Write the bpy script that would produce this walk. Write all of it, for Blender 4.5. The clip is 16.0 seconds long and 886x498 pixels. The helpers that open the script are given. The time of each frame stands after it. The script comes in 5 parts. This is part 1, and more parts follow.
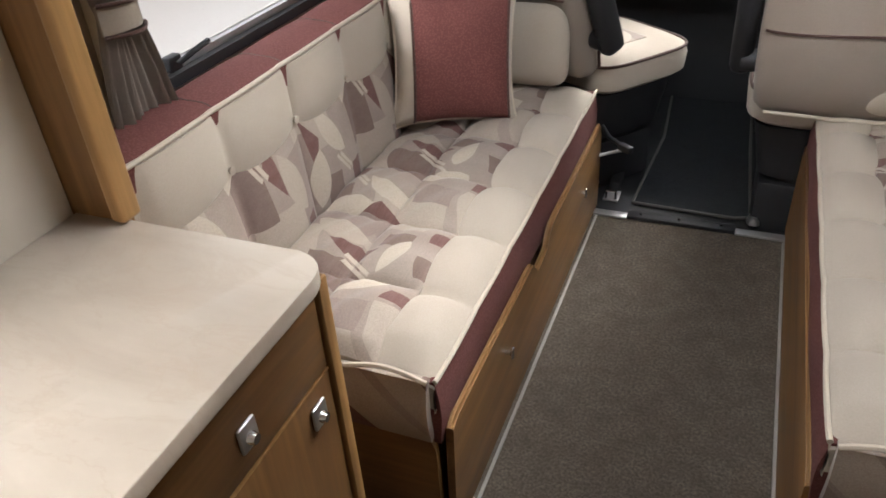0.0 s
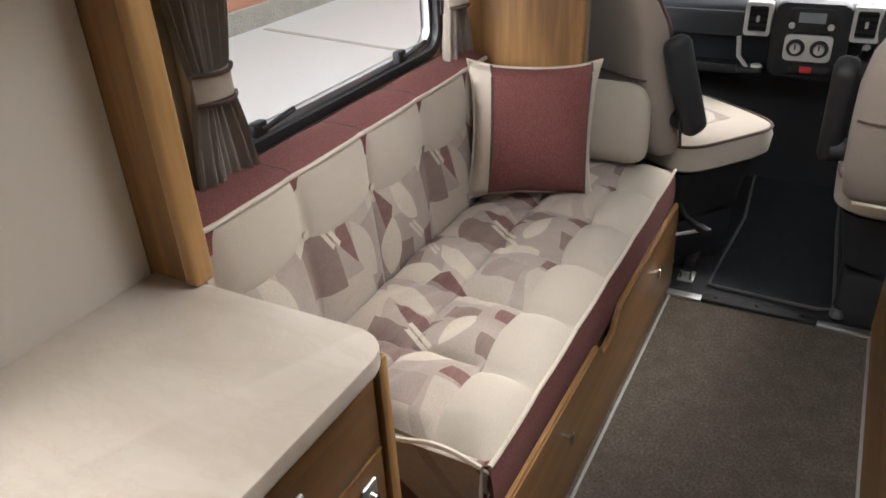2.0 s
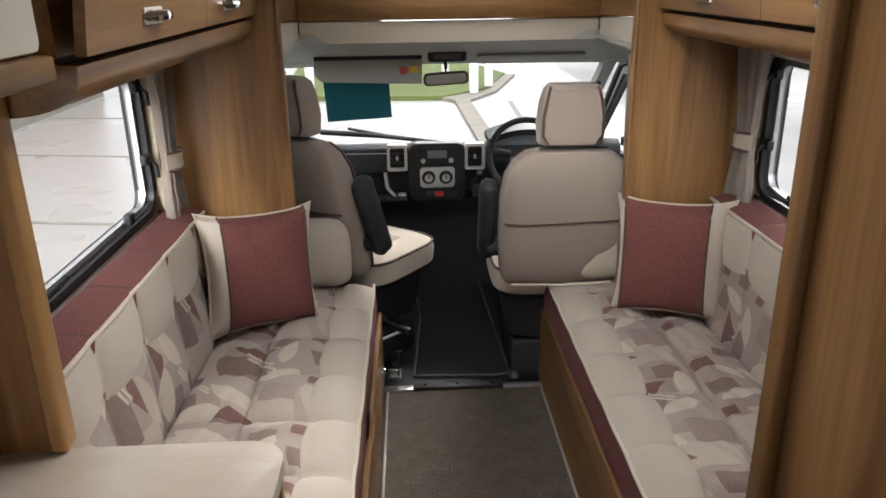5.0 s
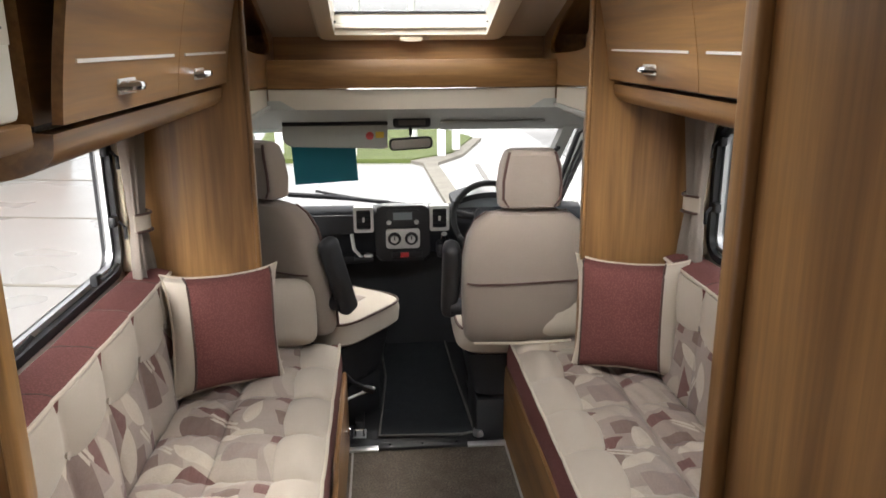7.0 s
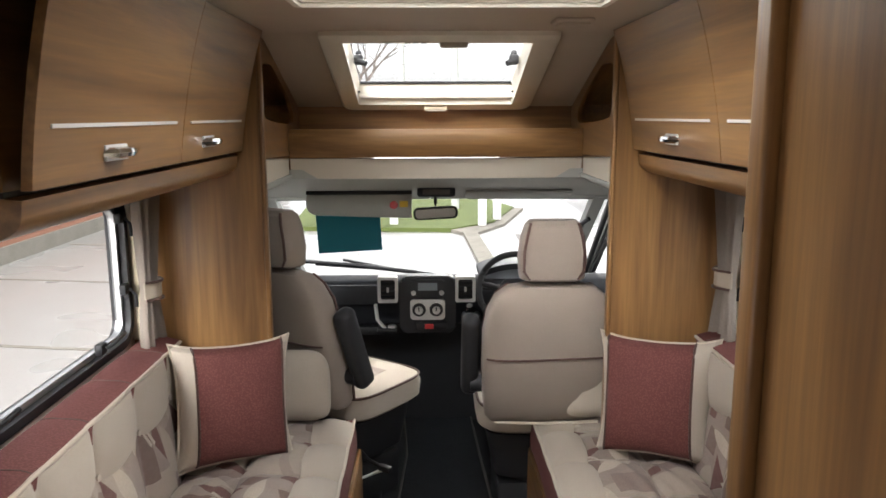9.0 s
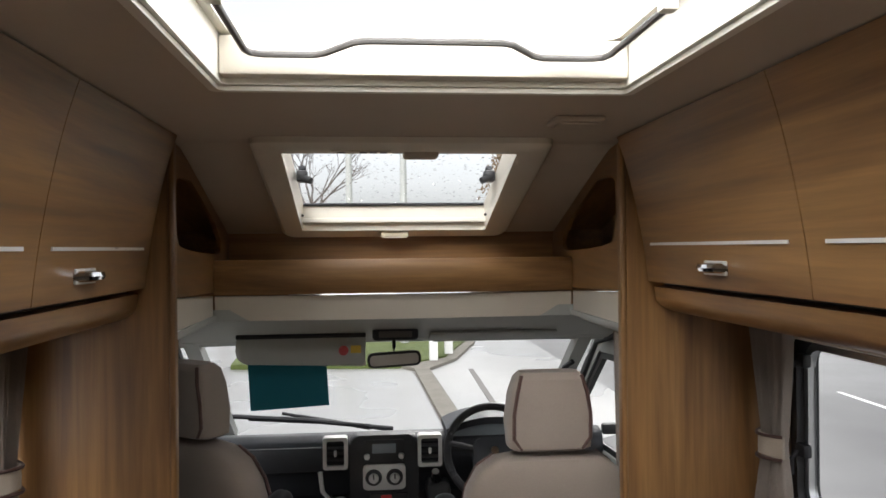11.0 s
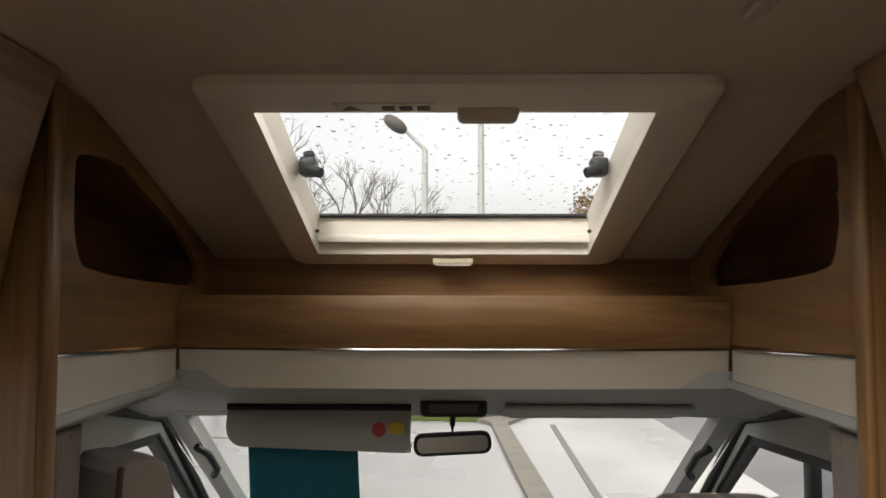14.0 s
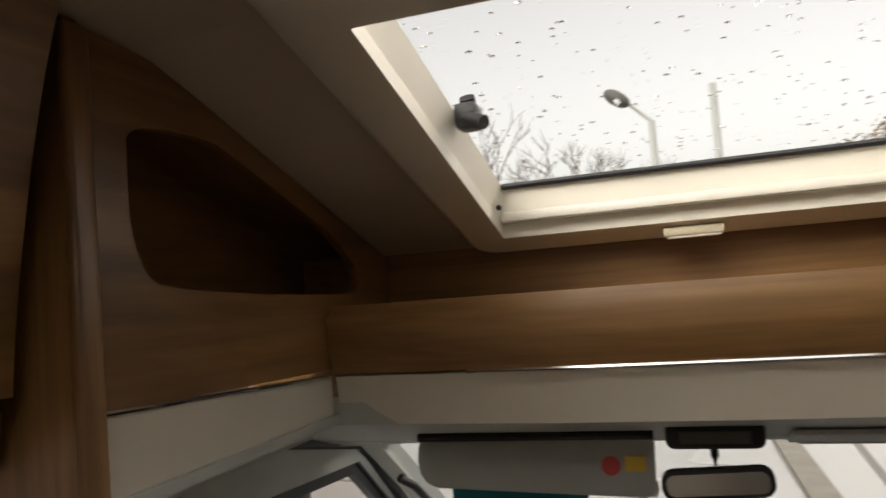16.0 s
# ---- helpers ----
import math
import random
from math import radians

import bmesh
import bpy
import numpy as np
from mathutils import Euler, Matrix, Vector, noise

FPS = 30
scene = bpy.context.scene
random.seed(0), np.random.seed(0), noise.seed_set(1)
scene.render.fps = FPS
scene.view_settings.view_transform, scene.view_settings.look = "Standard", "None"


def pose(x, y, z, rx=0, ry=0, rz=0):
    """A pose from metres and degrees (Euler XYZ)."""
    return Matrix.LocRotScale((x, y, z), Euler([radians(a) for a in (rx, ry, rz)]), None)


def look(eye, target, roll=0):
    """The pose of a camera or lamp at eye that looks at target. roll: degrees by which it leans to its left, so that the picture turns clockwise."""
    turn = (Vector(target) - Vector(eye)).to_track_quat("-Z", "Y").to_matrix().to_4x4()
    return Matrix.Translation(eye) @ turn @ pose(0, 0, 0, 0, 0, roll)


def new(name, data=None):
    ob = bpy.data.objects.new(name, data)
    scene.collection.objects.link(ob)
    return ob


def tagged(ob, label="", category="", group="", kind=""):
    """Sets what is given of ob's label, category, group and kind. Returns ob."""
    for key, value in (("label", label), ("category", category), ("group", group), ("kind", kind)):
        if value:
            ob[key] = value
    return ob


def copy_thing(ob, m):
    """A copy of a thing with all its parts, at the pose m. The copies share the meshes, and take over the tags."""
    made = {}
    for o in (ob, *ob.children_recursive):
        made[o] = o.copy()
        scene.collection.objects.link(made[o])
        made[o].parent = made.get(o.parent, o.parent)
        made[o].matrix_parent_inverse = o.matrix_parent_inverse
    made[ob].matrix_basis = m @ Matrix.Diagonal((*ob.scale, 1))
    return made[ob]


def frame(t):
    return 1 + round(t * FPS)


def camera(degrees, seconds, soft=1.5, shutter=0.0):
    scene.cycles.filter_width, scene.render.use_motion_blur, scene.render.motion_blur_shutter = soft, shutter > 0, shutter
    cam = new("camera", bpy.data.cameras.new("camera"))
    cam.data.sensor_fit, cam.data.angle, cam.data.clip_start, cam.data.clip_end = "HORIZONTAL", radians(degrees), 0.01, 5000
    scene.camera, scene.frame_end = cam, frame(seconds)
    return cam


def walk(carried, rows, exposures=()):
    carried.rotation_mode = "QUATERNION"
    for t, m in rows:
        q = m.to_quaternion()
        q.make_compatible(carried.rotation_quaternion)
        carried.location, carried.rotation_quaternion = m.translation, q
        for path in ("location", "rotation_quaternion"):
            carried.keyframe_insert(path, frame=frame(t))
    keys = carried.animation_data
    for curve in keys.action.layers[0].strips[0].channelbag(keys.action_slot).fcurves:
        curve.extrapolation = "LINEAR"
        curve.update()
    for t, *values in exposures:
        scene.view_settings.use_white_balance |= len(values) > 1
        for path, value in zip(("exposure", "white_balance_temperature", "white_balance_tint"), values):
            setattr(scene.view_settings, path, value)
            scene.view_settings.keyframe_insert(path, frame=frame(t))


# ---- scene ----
cam = camera(61.0, 16.0, soft=1.6, shutter=0.3)
PATH = [
    (0, (0.132, -2.482, 1.542), (-0.533, -0.963, 0.423), -4.0),
    (0.5, (0.142, -2.487, 1.547), (-0.596, -1.020, 0.406), -2.3),
    (1, (0.150, -2.501, 1.576), (-0.639, -1.045, 0.453), -2.0),
    (1.5, (0.134, -2.463, 1.559), (-0.709, -0.985, 0.507), -3.2),
    (2, (0.127, -2.448, 1.580), (-0.732, -0.936, 0.592), -3.2),
    (2.5, (0.117, -2.452, 1.598), (-0.760, -0.903, 0.687), -4.1),
    (3, (0.077, -2.483, 1.596), (-0.697, -0.866, 0.707), -1.8),
    (3.5, (0.027, -2.569, 1.650), (-0.500, -0.822, 0.831), -2.6),
    (4, (-0.091, -2.689, 1.644), (-0.324, -0.839, 0.921), -2.5),
    (4.5, (-0.166, -2.796, 1.667), (-0.172, -0.920, 0.975), -1.6),
    (7, (-0.149, -2.919, 1.699), (0.011, -0.996, 1.171), -0.3),
    (7.5, (-0.122, -2.954, 1.705), (-0.027, -1.005, 1.267), -1.2),
    (8, (-0.105, -2.954, 1.714), (-0.068, -0.994, 1.317), -1.4),
    (8.5, (-0.091, -2.907, 1.705), (-0.062, -0.941, 1.341), -0.2),
    (9, (-0.048, -2.828, 1.688), (-0.002, -0.859, 1.339), -0.2),
    (9.5, (-0.033, -2.663, 1.661), (0.064, -0.690, 1.345), 0.7),
    (10, (-0.068, -2.417, 1.663), (0.081, -0.426, 1.546), -0.9),
    (10.2, (-0.075, -2.343, 1.669), (0.132, -0.354, 1.640), -0.9),
    (12.3, (-0.088, -2.158, 1.664), (0.030, -0.162, 1.670), -0.8),
    (12.5, (-0.075, -2.093, 1.656), (0.037, -0.097, 1.631), -1.8),
    (13, (-0.036, -1.822, 1.648), (0.068, 0.174, 1.728), -2.1),
    (13.5, (0.071, -1.552, 1.640), (0.007, 0.443, 1.775), -1.3),
    (14, (-0.006, -1.358, 1.637), (-0.026, 0.639, 1.758), 0.1),
    (14.5, (-0.072, -1.158, 1.678), (0.019, 0.831, 1.874), -0.5),
    (15, (-0.087, -1.081, 1.670), (0.019, 0.908, 1.849), -1.0),
    (15.5, (-0.059, -0.995, 1.639), (-0.225, 0.994, 1.763), -3.6),
    (16, (-0.004, -0.867, 1.646), (-0.632, 1.028, 1.760), -4.4),
]
walk(cam, [(t, look(eye, target, roll)) for t, eye, target, roll in PATH],
     exposures=[(t, 1.5 + e, kelvin, 10.0) for t, e, kelvin in (
         (0.0, 0.25, 6250), (2.0, 0.1, 6250), (2.5, -0.12, 6350), (3.0, -0.08, 6300), (4.5, -0.1, 6300), (7.0, 0.12, 6450), (9.0, 0.1, 6400), (9.5, 0.03, 6350), (10.0, -0.42, 6250), (10.2, -0.58, 6250),
         (12.5, -0.78, 6500), (13.5, -0.87, 6650), (14.5, -1.0, 6800), (15.0, -1.1, 7000), (15.5, -1.1, 7300), (16.0, -0.95, 7000))])

# ---- daylight: an overcast sky ----
SUN_EL, SUN_ROT = radians(38), radians(200)
world = bpy.data.worlds.new("overcast_sky")
scene.world = world
world.use_nodes = True
wn = world.node_tree
sky = wn.nodes.new("ShaderNodeTexSky")
sky.sky_type, sky.sun_disc = 'NISHITA', False
sky.sun_elevation, sky.sun_rotation, sky.dust_density, sky.air_density = SUN_EL, SUN_ROT, 4.0, 1.2
pale = wn.nodes.new("ShaderNodeHueSaturation")
pale.inputs["Saturation"].default_value = 0.12
wn.links.new(sky.outputs[0], pale.inputs["Color"])
wn.links.new(pale.outputs[0], wn.nodes["Background"].inputs[0])
wn.nodes["Background"].inputs[1].default_value = 0.15
sun = new("sun", bpy.data.lights.new("sun", 'SUN'))
sun.data.energy, sun.data.angle, sun.data.color = 1.5, radians(25), (1.0, 0.96, 0.9)
sun.matrix_world = pose(0, 0, 20, 52, 0, 160)


def sky_panel(name, place, target, w, h, watts):
    """An area lamp set in an opening to stand in for sky light."""
    lamp = new(name, bpy.data.lights.new(name, 'AREA'))
    lamp.data.shape, lamp.data.size, lamp.data.size_y, lamp.data.energy = 'RECTANGLE', w, h, watts
    lamp.data.color = (0.96, 0.98, 1.0)
    lamp.matrix_world = look(place, target)
    return lamp


sky_panel("sky_in_roof_window", (0.02, -1.23, 2.17), (0.02, -1.23, 0), 0.74, 0.72, 3.2)
# Fill lamp added out of view to brighten the wardrobe side.
sky_panel("kitchen_fill", (-1.0, -2.83, 1.27), (0.5, -2.5, 1.0), 1.0, 0.56, 1.4)


# ---- materials ----
class Nodes:
    def __init__(self, name):
        self.mat = bpy.data.materials.new(name)
        self.mat.use_nodes = True
        self.tree = self.mat.node_tree
        self.bsdf = self.tree.nodes["Principled BSDF"]

    def add(self, kind, **values):
        n = self.tree.nodes.new(kind)
        for k, v in values.items():
            n.inputs[k].default_value = v
        return n

    def link(self, a, b):
        self.tree.links.new(a, b)

    def coords(self, scale=(1, 1, 1), turn=(0, 0, 0), shift=(0, 0, 0)):
        tc, mp = self.add("ShaderNodeTexCoord"), self.add("ShaderNodeMapping")
        mp.inputs["Scale"].default_value, mp.inputs["Rotation"].default_value, mp.inputs["Location"].default_value = scale, turn, shift
        self.link(tc.outputs["Object"], mp.inputs["Vector"])
        return mp.outputs[0]

    def noise(self, vec, scale, detail=4, rough=0.55, distortion=0.0):
        n = self.add("ShaderNodeTexNoise", Scale=scale, Detail=detail, Roughness=rough, Distortion=distortion)
        self.link(vec, n.inputs["Vector"])
        return n.outputs[0]

    def ramp(self, fac, stops, constant=False):
        n = self.add("ShaderNodeValToRGB")
        n.color_ramp.interpolation = 'CONSTANT' if constant else 'LINEAR'
        el = n.color_ramp.elements
        while len(el) < len(stops):
            el.new(0.5)
        for e, (p, c) in zip(el, stops):
            e.position, e.color = p, (*c, 1) if len(c) == 3 else c
        self.link(fac, n.inputs[0])
        return n.outputs[0]

    def mix(self, fac, a, b, blend='MIX'):
        n = self.add("ShaderNodeMix")
        n.data_type, n.blend_type = 'RGBA', blend
        for sock, val in ((n.inputs[0], fac), (n.inputs[6], a), (n.inputs[7], b)):
            if isinstance(val, (int, float)):
                sock.default_value = val
            elif isinstance(val, tuple):
                sock.default_value = (*val, 1)
            else:
                self.link(val, sock)
        return n.outputs[2]

    def math(self, op, a, b=0.0, c=0.0):
        n = self.add("ShaderNodeMath")
        n.operation = op
        for sock, val in zip(n.inputs, (a, b, c)):
            if isinstance(val, (int, float)):
                sock.default_value = val
            else:
                self.link(val, sock)
        return n.outputs[0]

    def bump(self, height, strength, distance=0.001):
        n = self.add("ShaderNodeBump", Strength=strength, Distance=distance)
        self.link(height, n.inputs["Height"])
        self.link(n.outputs[0], self.bsdf.inputs["Normal"])

    def finish(self, color=None, rough=0.5, metal=0.0, **more):
        if isinstance(color, tuple):
            self.bsdf.inputs["Base Color"].default_value = (*color, 1)
        elif color is not None:
            self.link(color, self.bsdf.inputs["Base Color"])
        if isinstance(rough, (int, float)):
            self.bsdf.inputs["Roughness"].default_value = rough
        else:
            self.link(rough, self.bsdf.inputs["Roughness"])
        self.bsdf.inputs["Metallic"].default_value = metal
        for k, v in more.items():
            self.bsdf.inputs[k].default_value = v
        return self.mat


def wood(name, along, dark=(0.125, 0.058, 0.020), light=(0.295, 0.156, 0.056), rough=0.38):
    """Satin walnut-coloured laminate with its grain along one axis."""
    n = Nodes(name)
    sc = [6.0, 6.0, 6.0]
    sc["xyz".index(along)] = 0.55
    v = n.coords(tuple(sc))
    broad = n.noise(v, 1.0, 4, 0.55, 1.3)
    sc2 = [70.0, 70.0, 70.0]
    sc2["xyz".index(along)] = 2.5
    fine = n.noise(n.coords(tuple(sc2)), 1.0, 4, 0.6)
    c = n.ramp(broad, [(0.3, dark), (0.45, tuple(0.5 * (a + b) for a, b in zip(dark, light))), (0.6, light), (0.75, tuple(0.8 * a for a in light))])
    f = n.ramp(fine, [(0.35, (0.80, 0.79, 0.78)), (0.65, (1.08, 1.07, 1.05))])
    c = n.mix(1.0, c, f, 'MULTIPLY')
    n.bump(fine, 0.12, 0.0006)
    return n.finish(c, n.math('MULTIPLY_ADD', fine, 0.15, rough - 0.07))


def fabric(name, base, weave=420.0, var=0.12, depth=0.5, stain=True):
    """Woven upholstery in one colour."""
    n = Nodes(name)
    v = n.coords()
    w = n.add("ShaderNodeTexChecker", Scale=weave)
    n.link(v, w.inputs["Vector"])
    broad = n.noise(v, 9.0, 3)
    grain = n.noise(v, 260.0, 2)
    h = n.math('ADD', n.math('MULTIPLY', w.outputs["Fac"], 0.5), grain)
    c = n.mix(n.math('MULTIPLY', grain, 0.9), tuple(a * (1 - var) for a in base), tuple(min(1, a * (1 + var)) for a in base))
    c = n.mix(n.math('MULTIPLY', broad, 0.35), c, tuple(a * (1 - 1.6 * var) for a in base))
    n.bump(h, depth, 0.0012)
    return n.finish(c, 0.92, **{"Sheen Weight": 0.15})


def patterned(name):
    """Upholstery print: taupe cloth with blocks of brown, wine and beige, striped flashes and cream leaves, in a half-drop repeat."""
    n = Nodes(name)
    v = n.coords()
    wob = n.add("ShaderNodeSeparateXYZ")
    n.link(v, wob.inputs[0])
    long, wide = 0.54, 0.40
    across = n.math('ADD', wob.outputs[0], wob.outputs[2])
    row = n.math('FLOOR', n.math('DIVIDE', across, wide))
    drop = n.math('MULTIPLY', n.math('FLOORED_MODULO', row, 2.0), long * 0.5)
    u = n.math('FLOORED_MODULO', n.math('ADD', wob.outputs[1], drop), long)
    w = n.math('FLOORED_MODULO', across, wide)

    def turned(cu, cw, angle):
        c, q = math.cos(radians(angle)), math.sin(radians(angle))
        a, b = n.math('SUBTRACT', u, cu), n.math('SUBTRACT', w, cw)
        return n.math('MULTIPLY_ADD', a, c, n.math('MULTIPLY', b, q)), n.math('MULTIPLY_ADD', b, c, n.math('MULTIPLY', a, -q))

    def block(cu, cw, hu, hw, angle=0):
        a, b = turned(cu, cw, angle)
        return n.math('MULTIPLY', n.math('LESS_THAN', n.math('ABSOLUTE', a), hu), n.math('LESS_THAN', n.math('ABSOLUTE', b), hw))

    def leaf(cu, cw, half, fat, angle=0):
        """The shape that two crossing circles share."""
        a, b = turned(cu, cw, angle)
        rad = (half * half + fat * fat) / (2 * fat)
        b = n.math('ADD', n.math('ABSOLUTE', b), rad - fat)
        return n.math('LESS_THAN', n.math('MULTIPLY_ADD', a, a, n.math('MULTIPLY', b, b)), rad * rad)

    def wedge(cu, cw, half, angle=0):
        a, b = turned(cu, cw, angle)
        return n.math('MULTIPLY', n.math('LESS_THAN', n.math('ADD', n.math('ABSOLUTE', a), n.math('MULTIPLY', b, 1.3)), half), n.math('GREATER_THAN', b, -half * 0.35))

    beige, rose, brown, wine, cream = (0.40, 0.335, 0.275), (0.255, 0.195, 0.17), (0.165, 0.105, 0.088), (0.125, 0.042, 0.036), (0.50, 0.435, 0.355)
    broad = n.noise(n.coords((3, 9, 6)), 1.0, 3)
    c = n.mix(n.ramp(broad, [(0.4, (0, 0, 0)), (0.62, (1, 1, 1))]), (0.295, 0.236, 0.20), (0.335, 0.275, 0.232))
    for mask, shade in (
            (block(0.40, 0.28, 0.085, 0.10, 4), beige), (block(0.18, 0.07, 0.10, 0.065, -5), beige), (block(0.33, 0.13, 0.06, 0.095, 6), rose),
            (block(0.49, 0.335, 0.045, 0.055, 2), rose), (block(0.105, 0.19, 0.055, 0.075, 5), brown), (block(0.44, 0.06, 0.035, 0.05, -4), brown),
            (block(0.255, 0.325, 0.03, 0.045, 3), brown), (wedge(0.20, 0.225, 0.05, 95), wine), (block(0.025, 0.045, 0.028, 0.045, -8), wine),
            (wedge(0.385, 0.20, 0.045, -80), wine), (block(0.31, 0.025, 0.022, 0.03), wine), (leaf(0.065, 0.30, 0.075, 0.032, 68), cream),
            (leaf(0.265, 0.16, 0.085, 0.036, 112), beige), (leaf(0.39, 0.105, 0.08, 0.034, 75), cream), (leaf(0.19, 0.345, 0.07, 0.028, 20), cream),
            (leaf(0.475, 0.20, 0.07, 0.03, 130), cream), (block(0.125, 0.255, 0.006, 0.05, 35), cream), (block(0.147, 0.255, 0.006, 0.05, 35), cream),
            (block(0.50, 0.115, 0.005, 0.04, 40), cream), (block(0.518, 0.115, 0.005, 0.04, 40), cream)):
        c = n.mix(mask, c, shade)
    streak = n.noise(n.coords((160, 14, 60)), 1.0, 3)
    c = n.mix(n.math('MULTIPLY', streak, 0.22), c, (0.42, 0.35, 0.295))
    grain = n.noise(v, 300.0, 2)
    c = n.mix(1.0, c, n.ramp(grain, [(0.3, (0.86, 0.86, 0.86)), (0.7, (1.08, 1.08, 1.08))]), 'MULTIPLY')
    n.bump(grain, 0.45, 0.0012)
    return n.finish(c, 0.92, **{"Sheen Weight": 0.15})


def wine_weave(name):
    """Burgundy basket weave with pale flecks."""
    n = Nodes(name)
    v = n.coords((1, 1, 1))
    k = n.add("ShaderNodeTexVoronoi", Scale=170.0, Randomness=1.0)
    n.link(v, k.inputs["Vector"])
    broad = n.noise(v, 7.0, 3)
    c = n.mix(n.ramp(k.outputs["Distance"], [(0.25, (1, 1, 1)), (0.55, (0, 0, 0))]), (0.145, 0.046, 0.039), (0.195, 0.070, 0.060))
    c = n.mix(n.math('MULTIPLY', broad, 0.3), c, (0.10, 0.03, 0.03))
    n.bump(k.outputs["Distance"], 0.5, 0.0015)
    return n.finish(c, 0.95)


def plastic(name, color, rough=0.45, grain=300.0, strength=0.15, metal=0.0, spread=0.08):
    n = Nodes(name)
    v = n.coords()
    g = n.noise(v, grain, 2)
    b = n.noise(v, 5.0, 4)
    c = n.mix(n.math('MULTIPLY', b, 0.8), tuple(a * (1 - spread) for a in color), tuple(min(1, a * (1 + spread)) for a in color))
    n.bump(g, strength, 0.0005)
    return n.finish(c, n.math('MULTIPLY_ADD', b, 0.14, rough - 0.07), metal)


def carpet(name, dark, light):
    n = Nodes(name)
    v = n.coords()
    tuft = n.noise(v, 380.0, 3, 0.7)
    blotch = n.noise(v, 14.0, 5, 0.65)
    speck = n.ramp(n.noise(v, 120.0, 3, 0.75), [(0.38, (0.55, 0.55, 0.55)), (0.62, (1.35, 1.35, 1.35))])
    c = n.mix(1.0, n.mix(tuft, dark, light), speck, 'MULTIPLY')
    c = n.mix(n.ramp(blotch, [(0.35, (0, 0, 0)), (0.7, (0.6, 0.6, 0.6))]), c, tuple(a * 0.7 for a in dark))
    n.bump(n.math('ADD', tuft, n.math('MULTIPLY', blotch, 0.6)), 0.9, 0.004)
    return n.finish(c, 0.97)


def marble_top(name):
    """Cream laminate worktop with faint wandering veins."""
    n = Nodes(name)
    v = n.coords((1.0, 2.2, 1.0), (0, 0, 0.5))
    cloud = n.noise(v, 2.2, 6, 0.6, 0.5)
    vein = n.noise(v, 3.0, 7, 0.65, 1.4)
    line = n.ramp(n.math('ABSOLUTE', n.math('SUBTRACT', vein, 0.5)), [(0.0, (1, 1, 1)), (0.03, (0, 0, 0))])
    c = n.ramp(cloud, [(0.3, (0.46, 0.385, 0.31)), (0.6, (0.58, 0.505, 0.42))])
    c = n.mix(n.math('MULTIPLY', line, 0.3), c, (0.47, 0.37, 0.28))
    n.bump(n.noise(v, 240.0, 2), 0.05, 0.0004)
    return n.finish(c, 0.34)


def clear(name, rough=0.0, tint=(1, 1, 1)):
    n = Nodes(name)
    n.finish(tint, rough)
    n.bsdf.inputs["Transmission Weight"].default_value = 1.0
    n.bsdf.inputs["IOR"].default_value = 1.02
    return n.mat


def rain_glass(name):
    """Acrylic with scattered raindrops on its outside."""
    n = Nodes(name)
    v = n.coords((1, 1, 1))
    d = n.add("ShaderNodeTexVoronoi", Scale=34.0, Randomness=1.0)
    n.link(n.coords((1.0, 1.5, 1.0)), d.inputs["Vector"])
    sep = n.add("ShaderNodeSeparateColor")
    n.link(d.outputs["Color"], sep.inputs[0])
    drop = n.math('MULTIPLY', n.math('LESS_THAN', d.outputs["Distance"], 0.17), n.math('GREATER_THAN', sep.outputs[0], 0.45))
    n.finish((1, 1, 1), 0.0)
    n.bsdf.inputs["Transmission Weight"].default_value, n.bsdf.inputs["IOR"].default_value = 1.0, 1.03
    n.bump(n.math('MULTIPLY', drop, n.math('SUBTRACT', 0.17, d.outputs["Distance"])), 1.0, 0.05)
    return n.mat


def tarmac(name, low=(0.045, 0.045, 0.047), high=(0.095, 0.095, 0.099), gloss=(0.45, 0.7)):
    n = Nodes(name)
    v = n.coords()
    stone = n.noise(v, 45.0, 4, 0.7)
    patch = n.noise(v, 0.35, 5, 0.6)
    wet = n.noise(v, 0.12, 4, 0.6)
    c = n.mix(stone, low, high)
    c = n.mix(n.math('MULTIPLY', patch, 0.7), c, tuple(0.8 * a for a in high))
    n.bump(stone, 0.3, 0.004)
    return n.finish(c, n.ramp(wet, [(0.35, (gloss[0],) * 3), (0.6, (gloss[1],) * 3)]))


def ground_cover(name, a, b, scale=3.0):
    n = Nodes(name)
    v = n.coords()
    c = n.mix(n.noise(v, scale, 6, 0.7), a, b)
    n.bump(n.noise(v, 40.0, 3), 0.8, 0.03)
    return n.finish(c, 0.95)


WOOD_Z = wood("wood_upright_grain", "z")
WOOD_Y = wood("wood_lengthways_grain", "y")
WOOD_X = wood("wood_crosswise_grain", "x")
WOOD_EDGE = wood("wood_pale_edging", "z", (0.24, 0.125, 0.042), (0.44, 0.25, 0.095))
CREAM = fabric("cream_upholstery", (0.495, 0.43, 0.35))
TAUPE = fabric("taupe_seat_cloth", (0.295, 0.24, 0.198), 520.0)
PRINT = patterned("patterned_upholstery")
WINE = wine_weave("burgundy_weave")
PIPING = fabric("cream_piping", (0.62, 0.54, 0.43), 700.0)
DARK_PIPING = fabric("brown_piping", (0.09, 0.045, 0.035), 700.0)
CURTAIN = fabric("taupe_curtain_cloth", (0.27, 0.225, 0.19), 520.0, 0.18)
TIE = fabric("beige_tieback_cloth", (0.40, 0.34, 0.27), 600.0)
EDGING = plastic("dull_carpet_edging", (0.33, 0.30, 0.27), 0.5)
CURTAIN_LINING = fabric("cream_curtain_lining", (0.66, 0.58, 0.42), 520.0)
LINING = plastic("cream_ceiling_lining", (0.52, 0.44, 0.35), 0.8, 160.0, 0.25)
